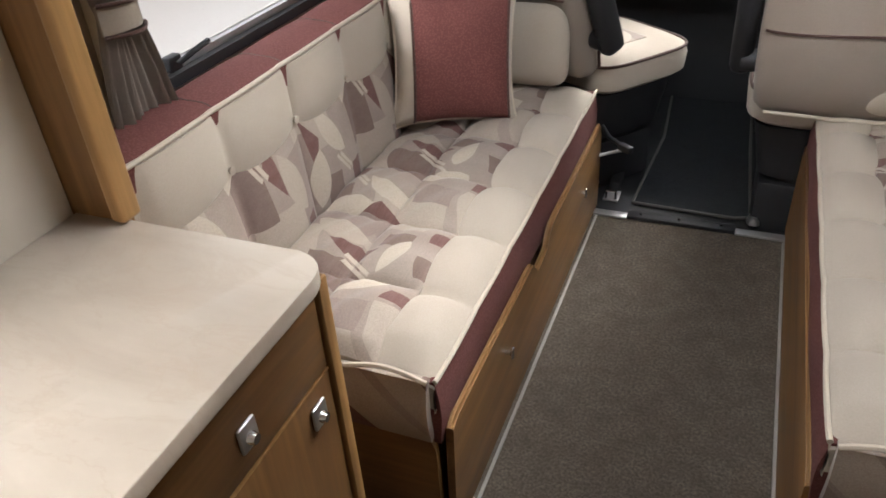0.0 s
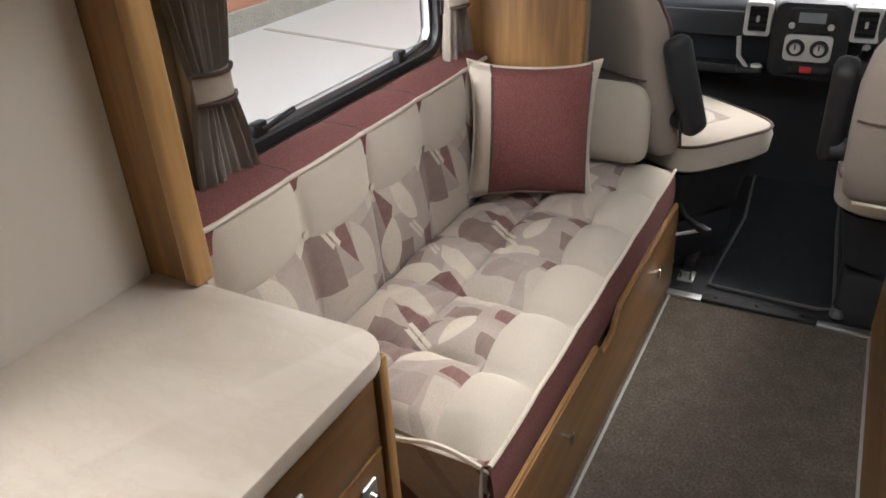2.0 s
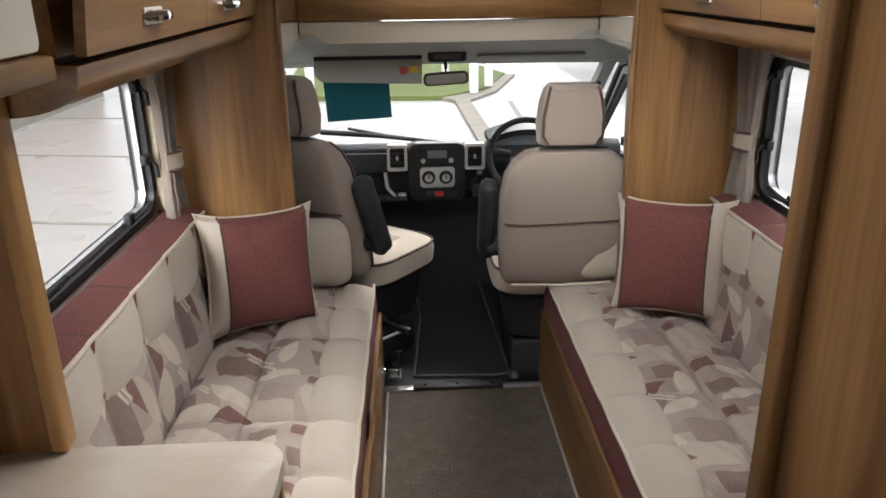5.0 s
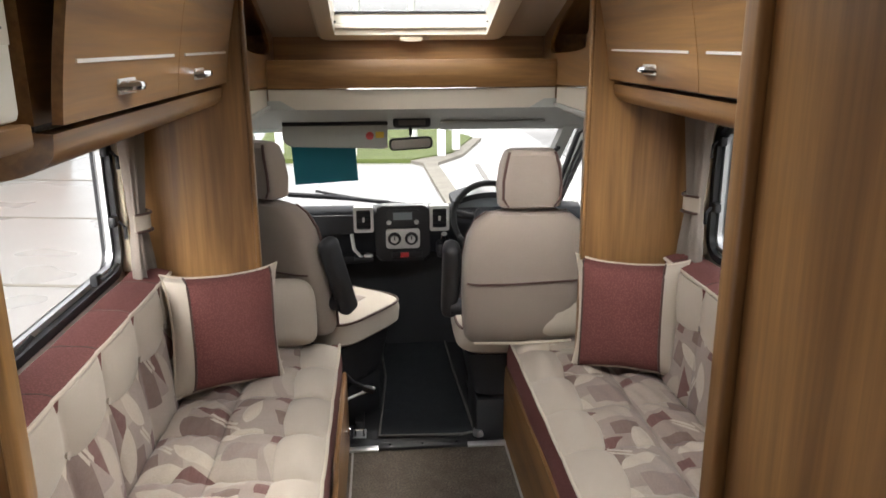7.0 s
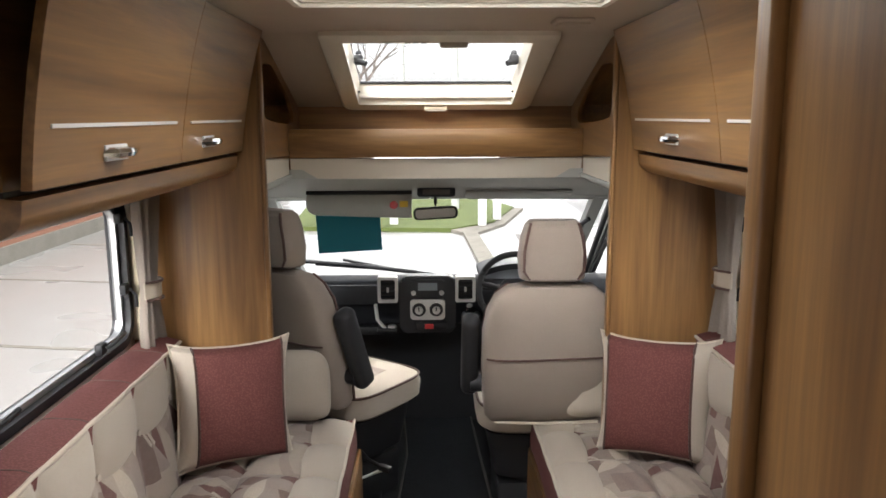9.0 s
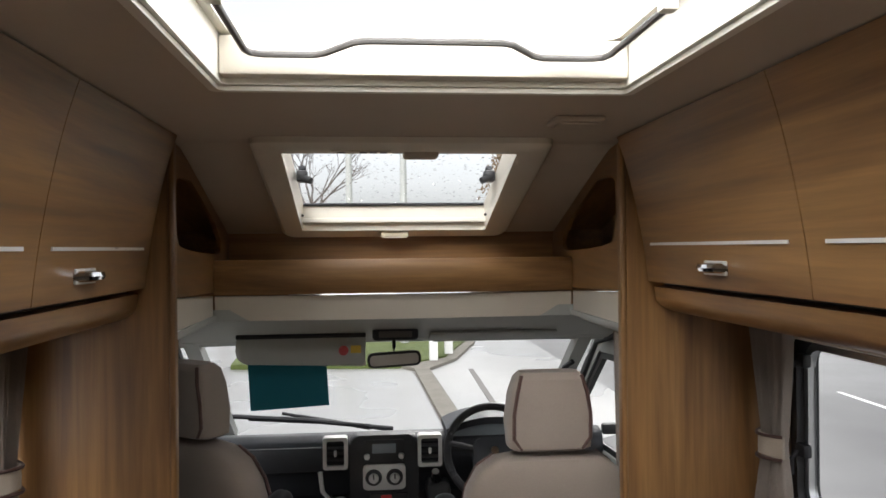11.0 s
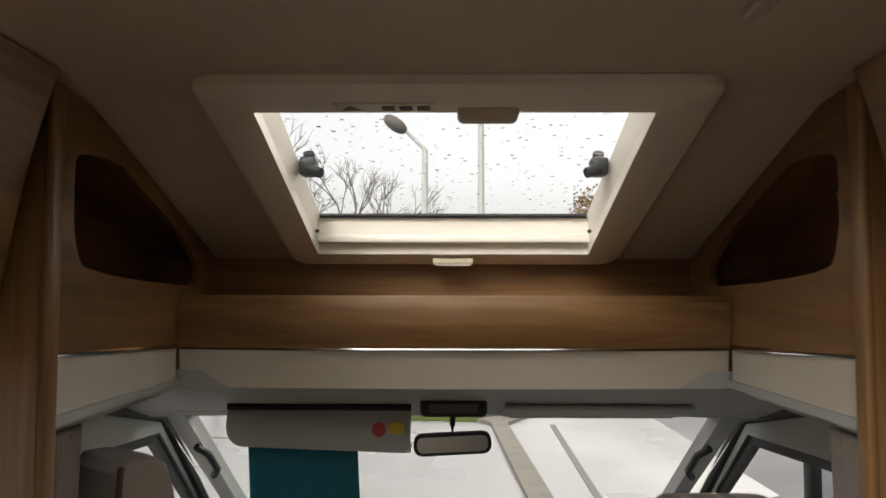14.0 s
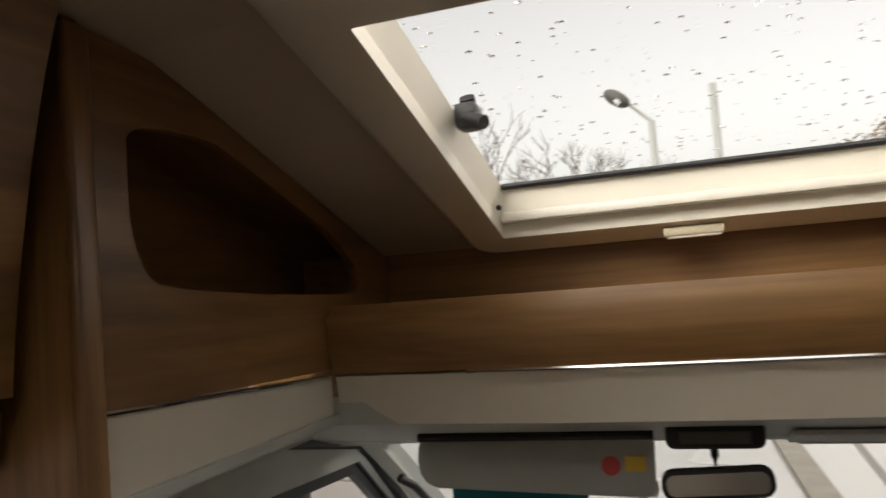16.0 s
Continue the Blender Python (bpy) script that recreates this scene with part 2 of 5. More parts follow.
WALLBOARD = plastic("cream_wallboard", (0.60, 0.545, 0.46), 0.55, 120.0, 0.1)
WHITE = plastic("white_plastic", (0.80, 0.76, 0.66), 0.4)
PALE_BOARD = plastic("pale_cream_board", (0.66, 0.60, 0.50), 0.45)
CAB_GREY = plastic("pale_grey_cab_trim", (0.46, 0.47, 0.44), 0.6, 200.0, 0.3)
BLACK = plastic("black_plastic", (0.018, 0.018, 0.02), 0.5, 220.0, 0.35)
DASH = plastic("charcoal_dashboard", (0.022, 0.024, 0.029), 0.6, 260.0, 0.5)
SILVER = plastic("silver_plastic", (0.62, 0.62, 0.60), 0.35, 300.0, 0.05, 0.15)
INLAY = plastic("satin_metal_inlay", (0.74, 0.72, 0.69), 0.3, 300.0, 0.0, 0.15)
CHROME = plastic("chrome", (0.82, 0.82, 0.82), 0.1, 200.0, 0.0, 1.0)
ALU = plastic("aluminium", (0.60, 0.60, 0.60), 0.35, 300.0, 0.1, 0.9)
RED = plastic("red_button", (0.55, 0.03, 0.03), 0.4)
YELLOW = plastic("yellow_sticker", (0.75, 0.5, 0.05), 0.5)
TEAL = plastic("teal_card", (0.0, 0.16, 0.225), 0.55, 100.0, 0.05, 0.0, 0.04)
INK = plastic("grey_print", (0.12, 0.11, 0.10), 0.7)
GLASS = clear("clear_acrylic")
RAIN = rain_glass("rain_spotted_acrylic")
CARPET = carpet("brown_carpet", (0.085, 0.066, 0.048), (0.18, 0.145, 0.108))
MAT = carpet("charcoal_cab_mat", (0.010, 0.011, 0.014), (0.022, 0.024, 0.029))
TOP = marble_top("cream_marbled_laminate")
TARMAC = tarmac("damp_tarmac")
# Wet tarmac again, its colour raised to stand in for overexposed daylight.
BRIGHTENED_TARMAC = tarmac("wet_brightened_tarmac", (0.24, 0.238, 0.23), (0.40, 0.395, 0.38), (0.14, 0.42))
GRASS = ground_cover("grass", (0.055, 0.085, 0.018), (0.13, 0.155, 0.04))
KERB = ground_cover("worn_kerb_concrete", (0.15, 0.135, 0.11), (0.30, 0.28, 0.24))
DROP = clear("water_drop")
DROP.node_tree.nodes["Principled BSDF"].inputs["IOR"].default_value = 1.33
LEAVES_BROWN = ground_cover("autumn_leaves", (0.15, 0.095, 0.05), (0.26, 0.175, 0.085))
BARK = ground_cover("bark", (0.09, 0.075, 0.065), (0.18, 0.15, 0.13), 8.0)
PAINT = plastic("white_road_paint", (0.75, 0.75, 0.73), 0.6)
BRICK = ground_cover("red_brick", (0.26, 0.115, 0.075), (0.38, 0.19, 0.12), 5.0)
MIRROR = plastic("mirror_silver", (0.85, 0.86, 0.87), 0.03, 100.0, 0.0, 1.0, 0.0)


# ---- building helpers ----
def part(name, bm, material, parent=None, label="", smooth=True):
    bmesh.ops.recalc_face_normals(bm, faces=bm.faces)
    me = bpy.data.meshes.new(name)
    bm.to_mesh(me)
    bm.free()
    me.materials.append(material)
    if smooth:
        me.shade_smooth()
        me.set_sharp_from_angle(angle=radians(38))
    ob = new(name, me)
    if parent is not None:
        ob.parent = parent
    if label:
        ob["label"] = label
    return ob


def thing(name, label, category, group="", kind=""):
    return tagged(new(name), label, category, group, kind)


def box(x0, x1, y0, y1, z0, z1, bevel=0.0, seg=2, bm=None):
    bm = bm or bmesh.new()
    vs = bmesh.ops.create_cube(bm, size=1.0)["verts"]
    for v in vs:
        v.co = Vector(((x0 + x1) / 2 + v.co.x * abs(x1 - x0), (y0 + y1) / 2 + v.co.y * abs(y1 - y0), (z0 + z1) / 2 + v.co.z * abs(z1 - z0)))
    if bevel:
        edges = list({e for v in vs for e in v.link_edges})
        bmesh.ops.bevel(bm, geom=edges, offset=bevel, segments=seg, profile=0.5, affect='EDGES')
    return bm


def prism(points, axis, a, b, bevel=0.0, bm=None):
    """A flat outline drawn in the two other axes, pushed from a to b along one axis."""
    bm = bm or bmesh.new()

    def at(p, d):
        return {"x": (d, p[0], p[1]), "y": (p[0], d, p[1]), "z": (p[0], p[1], d)}[axis]
    one, two = [bm.verts.new(at(p, a)) for p in points], [bm.verts.new(at(p, b)) for p in points]
    bm.faces.new(one), bm.faces.new(two[::-1])
    for i in range(len(points)):
        bm.faces.new((one[i], two[i], two[i - 1], one[i - 1]))
    if bevel:
        bmesh.ops.bevel(bm, geom=bm.edges[:], offset=bevel, segments=2, profile=0.5, affect='EDGES')
    return bm


def rounded(x0, x1, y0, y1, r, n=6):
    """Outline of a rectangle with rounded corners; r: one radius or four, from the lower left, counter-clockwise."""
    rs = r if isinstance(r, tuple) else (r,) * 4
    out = []
    for (cx, cy, sx, sy, a0), q in zip(((x0, y0, 1, 1, 180), (x1, y0, -1, 1, 270), (x1, y1, -1, -1, 0), (x0, y1, 1, -1, 90)), rs):
        if q <= 0:
            out.append((cx, cy))
            continue
        for i in range(n + 1):
            a = radians(a0 + 90 * i / n)
            out.append((cx + sx * q + q * math.cos(a), cy + sy * q + q * math.sin(a)))
    return out


def ring_prism(outer, inner, axis, a, b, bm=None):
    """A frame: two outlines with the same count of points, pushed along an axis."""
    bm = bm or bmesh.new()

    def at(p, d):
        return {"x": (d, p[0], p[1]), "y": (p[0], d, p[1]), "z": (p[0], p[1], d)}[axis]
    loops = [[bm.verts.new(at(p, d)) for p in line] for line, d in ((outer, a), (outer, b), (inner, b), (inner, a))]
    for k in range(4):
        p, q = loops[k], loops[(k + 1) % 4]
        for i in range(len(outer)):
            bm.faces.new((p[i - 1], p[i], q[i], q[i - 1]))
    return bm


def sheet(fn, nu, nv, off):
    """A closed slab: the surface fn(u, v), backed by the same surface moved by off."""
    bm = bmesh.new()
    off = Vector(off)
    top = [[bm.verts.new(Vector(fn(i / nu, j / nv))) for j in range(nv + 1)] for i in range(nu + 1)]
    low = [[bm.verts.new(v.co + off) for v in row] for row in top]
    for i in range(nu):
        for j in range(nv):
            bm.faces.new((top[i][j], top[i + 1][j], top[i + 1][j + 1], top[i][j + 1]))
            bm.faces.new((low[i][j], low[i][j + 1], low[i + 1][j + 1], low[i + 1][j]))
    for i in range(nu):
        bm.faces.new((top[i][0], low[i][0], low[i + 1][0], top[i + 1][0]))
        bm.faces.new((top[i][nv], top[i + 1][nv], low[i + 1][nv], low[i][nv]))
    for j in range(nv):
        bm.faces.new((top[0][j], top[0][j + 1], low[0][j + 1], low[0][j]))
        bm.faces.new((top[nu][j], low[nu][j], low[nu][j + 1], top[nu][j + 1]))
    return bm


def tube(points, r, sides=8, closed=False, bm=None):
    bm = bm or bmesh.new()
    pts = [Vector(p) for p in points]
    n, rings = len(pts), []
    for i, p in enumerate(pts):
        d = (pts[(i + 1) % n] - pts[i - 1]) if closed else (pts[min(i + 1, n - 1)] - pts[max(i - 1, 0)])
        d.normalize()
        up = Vector((0, 0, 1)) if abs(d.z) < 0.9 else Vector((0, 1, 0))
        a = d.cross(up).normalized()
        b = d.cross(a)
        q = r(i / max(1, n - 1)) if callable(r) else r
        rings.append([bm.verts.new(p + q * (math.cos(t) * a + math.sin(t) * b)) for t in [2 * math.pi * k / sides for k in range(sides)]])
    for i in range(n if closed else n - 1):
        p, q = rings[i], rings[(i + 1) % n]
        for k in range(sides):
            bm.faces.new((p[k - 1], p[k], q[k], q[k - 1]))
    if not closed:
        bm.faces.new(rings[0][::-1]), bm.faces.new(rings[-1])
    return bm


def disc(c, normal, r, h, sides=20, bm=None, bevel=0.0):
    bm = bm or bmesh.new()
    m = Matrix.Translation(c) @ Vector(normal).to_track_quat('Z', 'Y').to_matrix().to_4x4()
    made = bmesh.ops.create_cone(bm, cap_ends=True, segments=sides, radius1=r, radius2=r - bevel, depth=h, matrix=m)
    return bm


def placed(bm, m):
    bmesh.ops.transform(bm, matrix=m, verts=bm.verts)
    return bm


# ---- setting: shell of the living area and cab ----
def setting(name, bm, mat, label, category, parent=None):
    ob = part(name, bm, mat, parent)
    return tagged(ob, label, category, kind="structure")


setting("floor", box(-1.07, 1.07, -3.6, 0.0, -0.06, 0.0), CARPET, "brown mottled carpet laid between the two sofas", "floor")
setting("cab_floor", box(-0.98, 0.98, 0.03, 1.9, -0.07, -0.012), BLACK, "black rubber floor of the driving cab", "floor")
WIN_Y0, WIN_Y1, WIN_Z0, WIN_Z1 = -1.36, -0.29, 0.925, 1.44


def side_wall(name, s):
    bm = bmesh.new()
    x0, x1 = sorted((s * 1.07, s * 1.11))
    if s > 0:  # an opening added out of view to let in light
        box(x0, x1, -3.6, -1.81, 0, 2.02, bm=bm), box(x0, x1, -1.47, WIN_Y0, 0, 2.02, bm=bm)
        box(x0, x1, -1.81, -1.47, 0, 0.85, bm=bm), box(x0, x1, -1.81, -1.47, 1.7, 2.02, bm=bm)
    else:  # an opening added out of view for the kitchen-side light
        box(x0, x1, -3.6, -3.4, 0, 2.02, bm=bm), box(x0, x1, -2.25, WIN_Y0, 0, 2.02, bm=bm)
        box(x0, x1, -3.4, -2.25, 0, 0.95, bm=bm), box(x0, x1, -3.4, -2.25, 1.58, 2.02, bm=bm)
    box(x0, x1, WIN_Y1, -0.26, 0, 2.02, bm=bm)
    box(x0, x1, WIN_Y0, WIN_Y1, 0, WIN_Z0, bm=bm)
    box(x0, x1, WIN_Y0, WIN_Y1, WIN_Z1, 2.02, bm=bm)
    return setting(name, bm, WALLBOARD, "cream side wall of the motorhome with a wide window", "wall")


side_wall("wall_left", -1)
wr = side_wall("wall_right", 1)
setting("wall_rear", box(-1.07, 1.07, -3.64, -3.6, 0, 2.02), WALLBOARD, "cream rear wall behind the kitchen", "wall")


def roof_z(y):
    """Height of the lining: flat over the lounge, curving down over the cab."""
    k = y + 0.2
    if k <= 0:
        return 1.965
    return 1.965 - (0.33 * k * k / 0.24 if k < 0.12 else 0.33 * (k - 0.06))


BX0, BX1, BY0, BY1 = -0.36, 0.40, -1.60, -0.865
SX, SY0, SY1 = 0.338, -0.15, 0.485


def ceiling():
    bm = bmesh.new()
    xs = [-1.11, -0.62, BX0, -SX, SX, BX1, 0.62, 1.11]
    ys = [-3.6, BY0, BY1, -0.26, -0.2, SY0] + [SY0 + (SY1 - SY0) * k / 5 for k in range(1, 6)] + [0.61]
    for a, b in zip(xs, xs[1:]):
        for c, d in zip(ys, ys[1:]):
            mx, my = (a + b) / 2, (c + d) / 2
            if (BX0 < mx < BX1 and BY0 < my < BY1) or (abs(mx) < SX and SY0 < my < SY1) or (abs(mx) > 0.62 and my > -0.22):
                continue
            low = [bm.verts.new((x, y, roof_z(y))) for x, y in ((a, c), (b, c), (b, d), (a, d))]
            up = [bm.verts.new(v.co + Vector((0, 0, 0.05))) for v in low]
            bm.faces.new(low), bm.faces.new(up[::-1])
            for i in range(4):
                bm.faces.new((low[i], up[i], up[i - 1], low[i - 1]))
    bmesh.ops.remove_doubles(bm, verts=bm.verts, dist=0.0005)
    return setting("ceiling", bm, LINING, "cream lined ceiling that curves down over the cab", "ceiling")


ceiling()

# metal threshold between carpet and cab
th = thing("threshold_strip", "bright aluminium strip along the front edge of the carpet", "threshold strip")
part("edge_strip", box(-0.315, -0.19, -0.004, 0.035, -0.01, 0.008, 0.003), ALU, th)
part("edge_strip", box(0.20, 0.385, -0.004, 0.035, -0.01, 0.008, 0.003), ALU, th)
part("sill_plate", box(-0.188, 0.198, 0.0, 0.05, -0.01, 0.014, 0.004), BLACK, th, "dark rubber-topped sill plate")
for x in (-0.14, 0.0, 0.15):
    part("screw", disc((x, 0.02, 0.0155), (0, 0, 1), 0.006, 0.004, 10), CHROME, th)
for s, e in ((-1, 0.305), (1, 0.367)):
    x0, x1 = sorted((s * e, s * (e - 0.009)))
    tagged(part("trim", box(x0, x1, -1.5, -0.006, 0.0, 0.006, 0.002), EDGING), "pale metal carpet edging along the sofa base", "trim", kind="structure")

# ---- outside ----
setting("ground", box(-200, 200, -200, 260, -0.95, -0.80), TARMAC, "wet grey tarmac reaching to the horizon", "ground")
setting("pavement", prism([(-60, -40), (-1.6, -40), (-1.6, 4), (4, 8), (4, 60), (-60, 60)], "z", -0.80, -0.794), BRIGHTENED_TARMAC, "wet car park tarmac, its colour lightened to stand in for glaring daylight", "car park")
gr = part("grass_verge", prism([(-3.0, 13.6), (0.5, 13.2), (1.5, 14.2), (2.3, 17.0), (1.5, 20.0), (-3.4, 20.0)], "z", -0.80, -0.70), GRASS)
tagged(gr, "green grass island behind a kerb", "grass", kind="structure")
tagged(part("grass_verge", box(10.4, 60, -40, 70, -0.80, -0.68), GRASS), "green grass verge across the road", "grass", kind="structure")
kb = part("kerb", prism([(0.75, 12.8), (0.95, 6.2), (1.25, 2.2), (1.5, 2.2), (1.25, 6.2), (1.05, 12.8), (1.75, 14.1), (2.55, 17.0), (2.3, 17.0), (1.5, 14.2), (0.5, 13.2)], "z", -0.80, -0.73), KERB)
tagged(kb, "pale worn concrete kerb running along the road", "kerb", kind="structure")
gut = part("gutter", prism([(1.85, 12.9), (1.68, 6.2), (1.95, 2.2), (2.03, 2.2), (1.77, 6.2), (1.95, 12.9)], "z", -0.80, -0.785), INK)
tagged(gut, "dark gutter line beside the kerb", "gutter", kind="structure")
road_lines = [((7.5, y0, 0.09), (7.6, y0 + 2.0)) for y0 in (-6.0, -1.0, 4.0, 7.6, 12.0)]
for (x0, y0, w), (x1, y1) in road_lines:
    tagged(part("road_marking", prism([(x0, y0), (x0 + w, y0), (x1 + w, y1), (x1, y1)], "z", -0.8, -0.792), PAINT), "white dashed line painted on the tarmac", "road marking", "road markings", "structure")
for y0 in (5.2, 8.4, 11.6):
    tagged(part("parking_line", prism([(-7.1, y0 + 0.4), (-3.4, y0 - 0.2), (-3.4, y0 - 0.12), (-7.1, y0 + 0.48)], "z", -0.794, -0.788), KERB), "pale yellowed parking bay line on wet tarmac", "parking line", "parking lines", "structure")


def post_white():
    p = thing("bollard", "white painted square wooden post standing in the grass", "bollard", "white bollards by the kerb")
    part("shaft", box(-0.09, 0.09, -0.09, 0.09, 0, 0.72, 0.012), PAINT, p)
    part("cap", prism([(-0.09, 0.722), (0.09, 0.722), (0.03, 0.78), (-0.03, 0.78)], "y", -0.09, 0.09), PAINT, p)
    return p


first = post_white()
first.matrix_basis = pose(1.22, 13.85, -0.73)
for x, y in ((1.62, 14.6), (-0.75, 13.9), (-2.4, 14.3)):
    copy_thing(first, pose(x, y, -0.70))


def hall(name, x0, x1, y0, y1, h, label, face):
    """A brick building with a white door and windows on one face."""
    b = thing(name, label, "building")
    part("wall", box(x0, x1, y0, y1, -0.8, h), BRICK, b, smooth=False)
    part("roof", box(x0 - 0.2, x1 + 0.2, y0 - 0.2, y1 + 0.2, h + 0.002, h + 0.25), INK, b, "dark flat roof edge", False)
    part("plinth", box(x1 + 0.003, x1 + 0.06, y0, y1, -0.8, -0.5), KERB, b, "pale concrete plinth", False)
    for k in range(int((y1 - y0) / 4.2)):
        c = y0 + 2.4 + 4.2 * k
        w = part("window", ring_prism(rounded(c - 1.0, c + 1.0, 0.55, 1.75, 0), rounded(c - 0.92, c + 0.92, 0.63, 1.67, 0), "x", x1 + 0.004, x1 + 0.05), WHITE, b, "white framed window", False)
        part("pane", box(x1 + 0.004, x1 + 0.02, c - 0.92, c + 0.92, 0.63, 1.67), plain_dark_pane, w, smooth=False)
        part("mullion", box(x1 + 0.021, x1 + 0.05, c - 0.03, c + 0.03, 0.63, 1.67), WHITE, w, smooth=False)
    return b


plain_dark_pane = plastic("dark_window_pane", (0.25, 0.28, 0.30), 0.08)
hall("brick_building", -14.0, -7.3, -8.0, 15.0, 3.6, "low red-brick building with white framed windows across the car park", "x")
car = thing("parked_car", "dark blue estate car parked beyond the grass", "car")
part("body", prism([(-2.1, 0.25), (2.1, 0.25), (2.15, 0.7), (1.3, 0.85), (0.75, 1.35), (-1.6, 1.4), (-2.1, 0.9)], "y", -0.8, 0.8, 0.06), plastic("dark_blue_car_paint", (0.03, 0.045, 0.08), 0.2), car)
part("side_window", prism([(-1.7, 0.92), (1.05, 0.9), (0.65, 1.28), (-1.5, 1.32)], "y", -0.815, -0.795), plain_dark_pane, car)
for x in (-1.3, 1.3):
    for y in (-0.72, 0.72):
        w = part("wheel", disc((x, y, 0.32), (0, 1, 0), 0.32, 0.2, 20), BLACK, car)
        part("rim", disc((x, y * 1.15, 0.32), (0, 1, 0), 0.19, 0.06, 16), ALU, w)
car.matrix_basis = pose(-1.2, 27.5, -0.8, 0, 0, 6)


def lamp_post(x, y, h, head):
    p = thing("street_lamp", "grey steel street lamp with an oval head on an angled arm" if head else "plain grey steel pole standing by the road", "street lamp" if head else "pole")
    part("shaft", tube([(0, 0, 0), (0, 0, h * 0.5), (0, 0, h)], lambda u: 0.11 - 0.04 * u, 10), CAB_GREY, p)
    if head:
        part("arm", tube([(0, 0, h), (-0.25, 0, h + 0.25), (-0.5, 0, h + 0.5)], 0.05, 8), CAB_GREY, p)
        lampbm = bmesh.new()
        bmesh.ops.create_uvsphere(lampbm, u_segments=16, v_segments=8, radius=1.0)
        part("lamp_head", placed(lampbm, Matrix.Translation((-0.72, 0, h + 0.62)) @ Matrix.Rotation(radians(35), 4, 'Y') @ Matrix.Diagonal((0.34, 0.26, 0.17, 1))), INK, p)
    p.location = (x, y, -0.8)
    return p


lamp_post(-0.63, 16.7, 5.95, True)
lamp_post(0.73, 16.7, 6.6, False)


def bare_tree(x, y, h, seed, leaf_mat=None, leaves=0, spread=0.5):
    """Trunk, forking limbs and either bare twigs or a broken crown of small leaf clumps."""
    rng = random.Random(seed)
    t = thing("tree", "bare winter tree with fine branching twigs" if not leaves else "tree with thinning brown autumn leaves", "tree")
    trunk, limbs, tips = bmesh.new(), bmesh.new(), []

    def grow(p, d, length, r, level):
        q = p + d * length
        bend = p + d * length * 0.5 + Vector((rng.uniform(-1, 1), rng.uniform(-1, 1), 0)) * length * 0.06
        tube([p, bend, q], lambda u: r * (1 - 0.4 * u), 5 if level else 9, bm=limbs if level else trunk)
        if level >= (4 if leaves else 5):
            tips.append(q)
            return
        for k in range(3 if level < 3 else 2 + (not leaves)):
            a = rng.uniform(0, 6.283)
            e = (d + Vector((math.cos(a), math.sin(a), rng.uniform(-0.1, 0.35))) * spread * rng.uniform(0.8, 1.5)).normalized()
            grow(p + d * length * rng.uniform(0.7, 1.0), e, length * rng.uniform(0.58, 0.78), r * 0.55, level + 1)
    grow(Vector((0, 0, 0)), Vector((0.03, 0, 1)).normalized(), h * 0.34, h * 0.018, 0)
    part("trunk", trunk, BARK, t)
    part("branches", limbs, BARK, t)
    if leaves:
        verts, faces = [], []
        for _ in range(leaves):
            c = rng.choice(tips) + Vector((rng.gauss(0, 0.3), rng.gauss(0, 0.3), rng.gauss(0, 0.3)))
            a, b = [Vector((rng.gauss(0, 1), rng.gauss(0, 1), rng.gauss(0, 1))).normalized() * rng.uniform(0.05, 0.10) for _ in range(2)]
            i = len(verts)
            verts += [c - a, c + b, c + a, c - b]
            faces.append((i, i + 1, i + 2, i + 3))
        me = bpy.data.meshes.new("crown")
        me.from_pydata(verts, [], faces)
        me.materials.append(leaf_mat)
        crown = new("crown", me)
        crown.parent = t
        tagged(crown, kind="stuff")
    t.location = (x, y, -0.8)
    return t


bare_tree(-4.4, 20.5, 8.6, 3)
bare_tree(-3.0, 26.0, 8.6, 8)
bare_tree(-7.5, 23.0, 9.5, 21)
bare_tree(8.3, 22.5, 8.6, 5, LEAVES_BROWN, 7000)
bare_tree(5.6, 35.0, 8.6, 11, LEAVES_BROWN, 5200)
bare_tree(9.4, 36.0, 9.0, 17, LEAVES_BROWN, 5200)


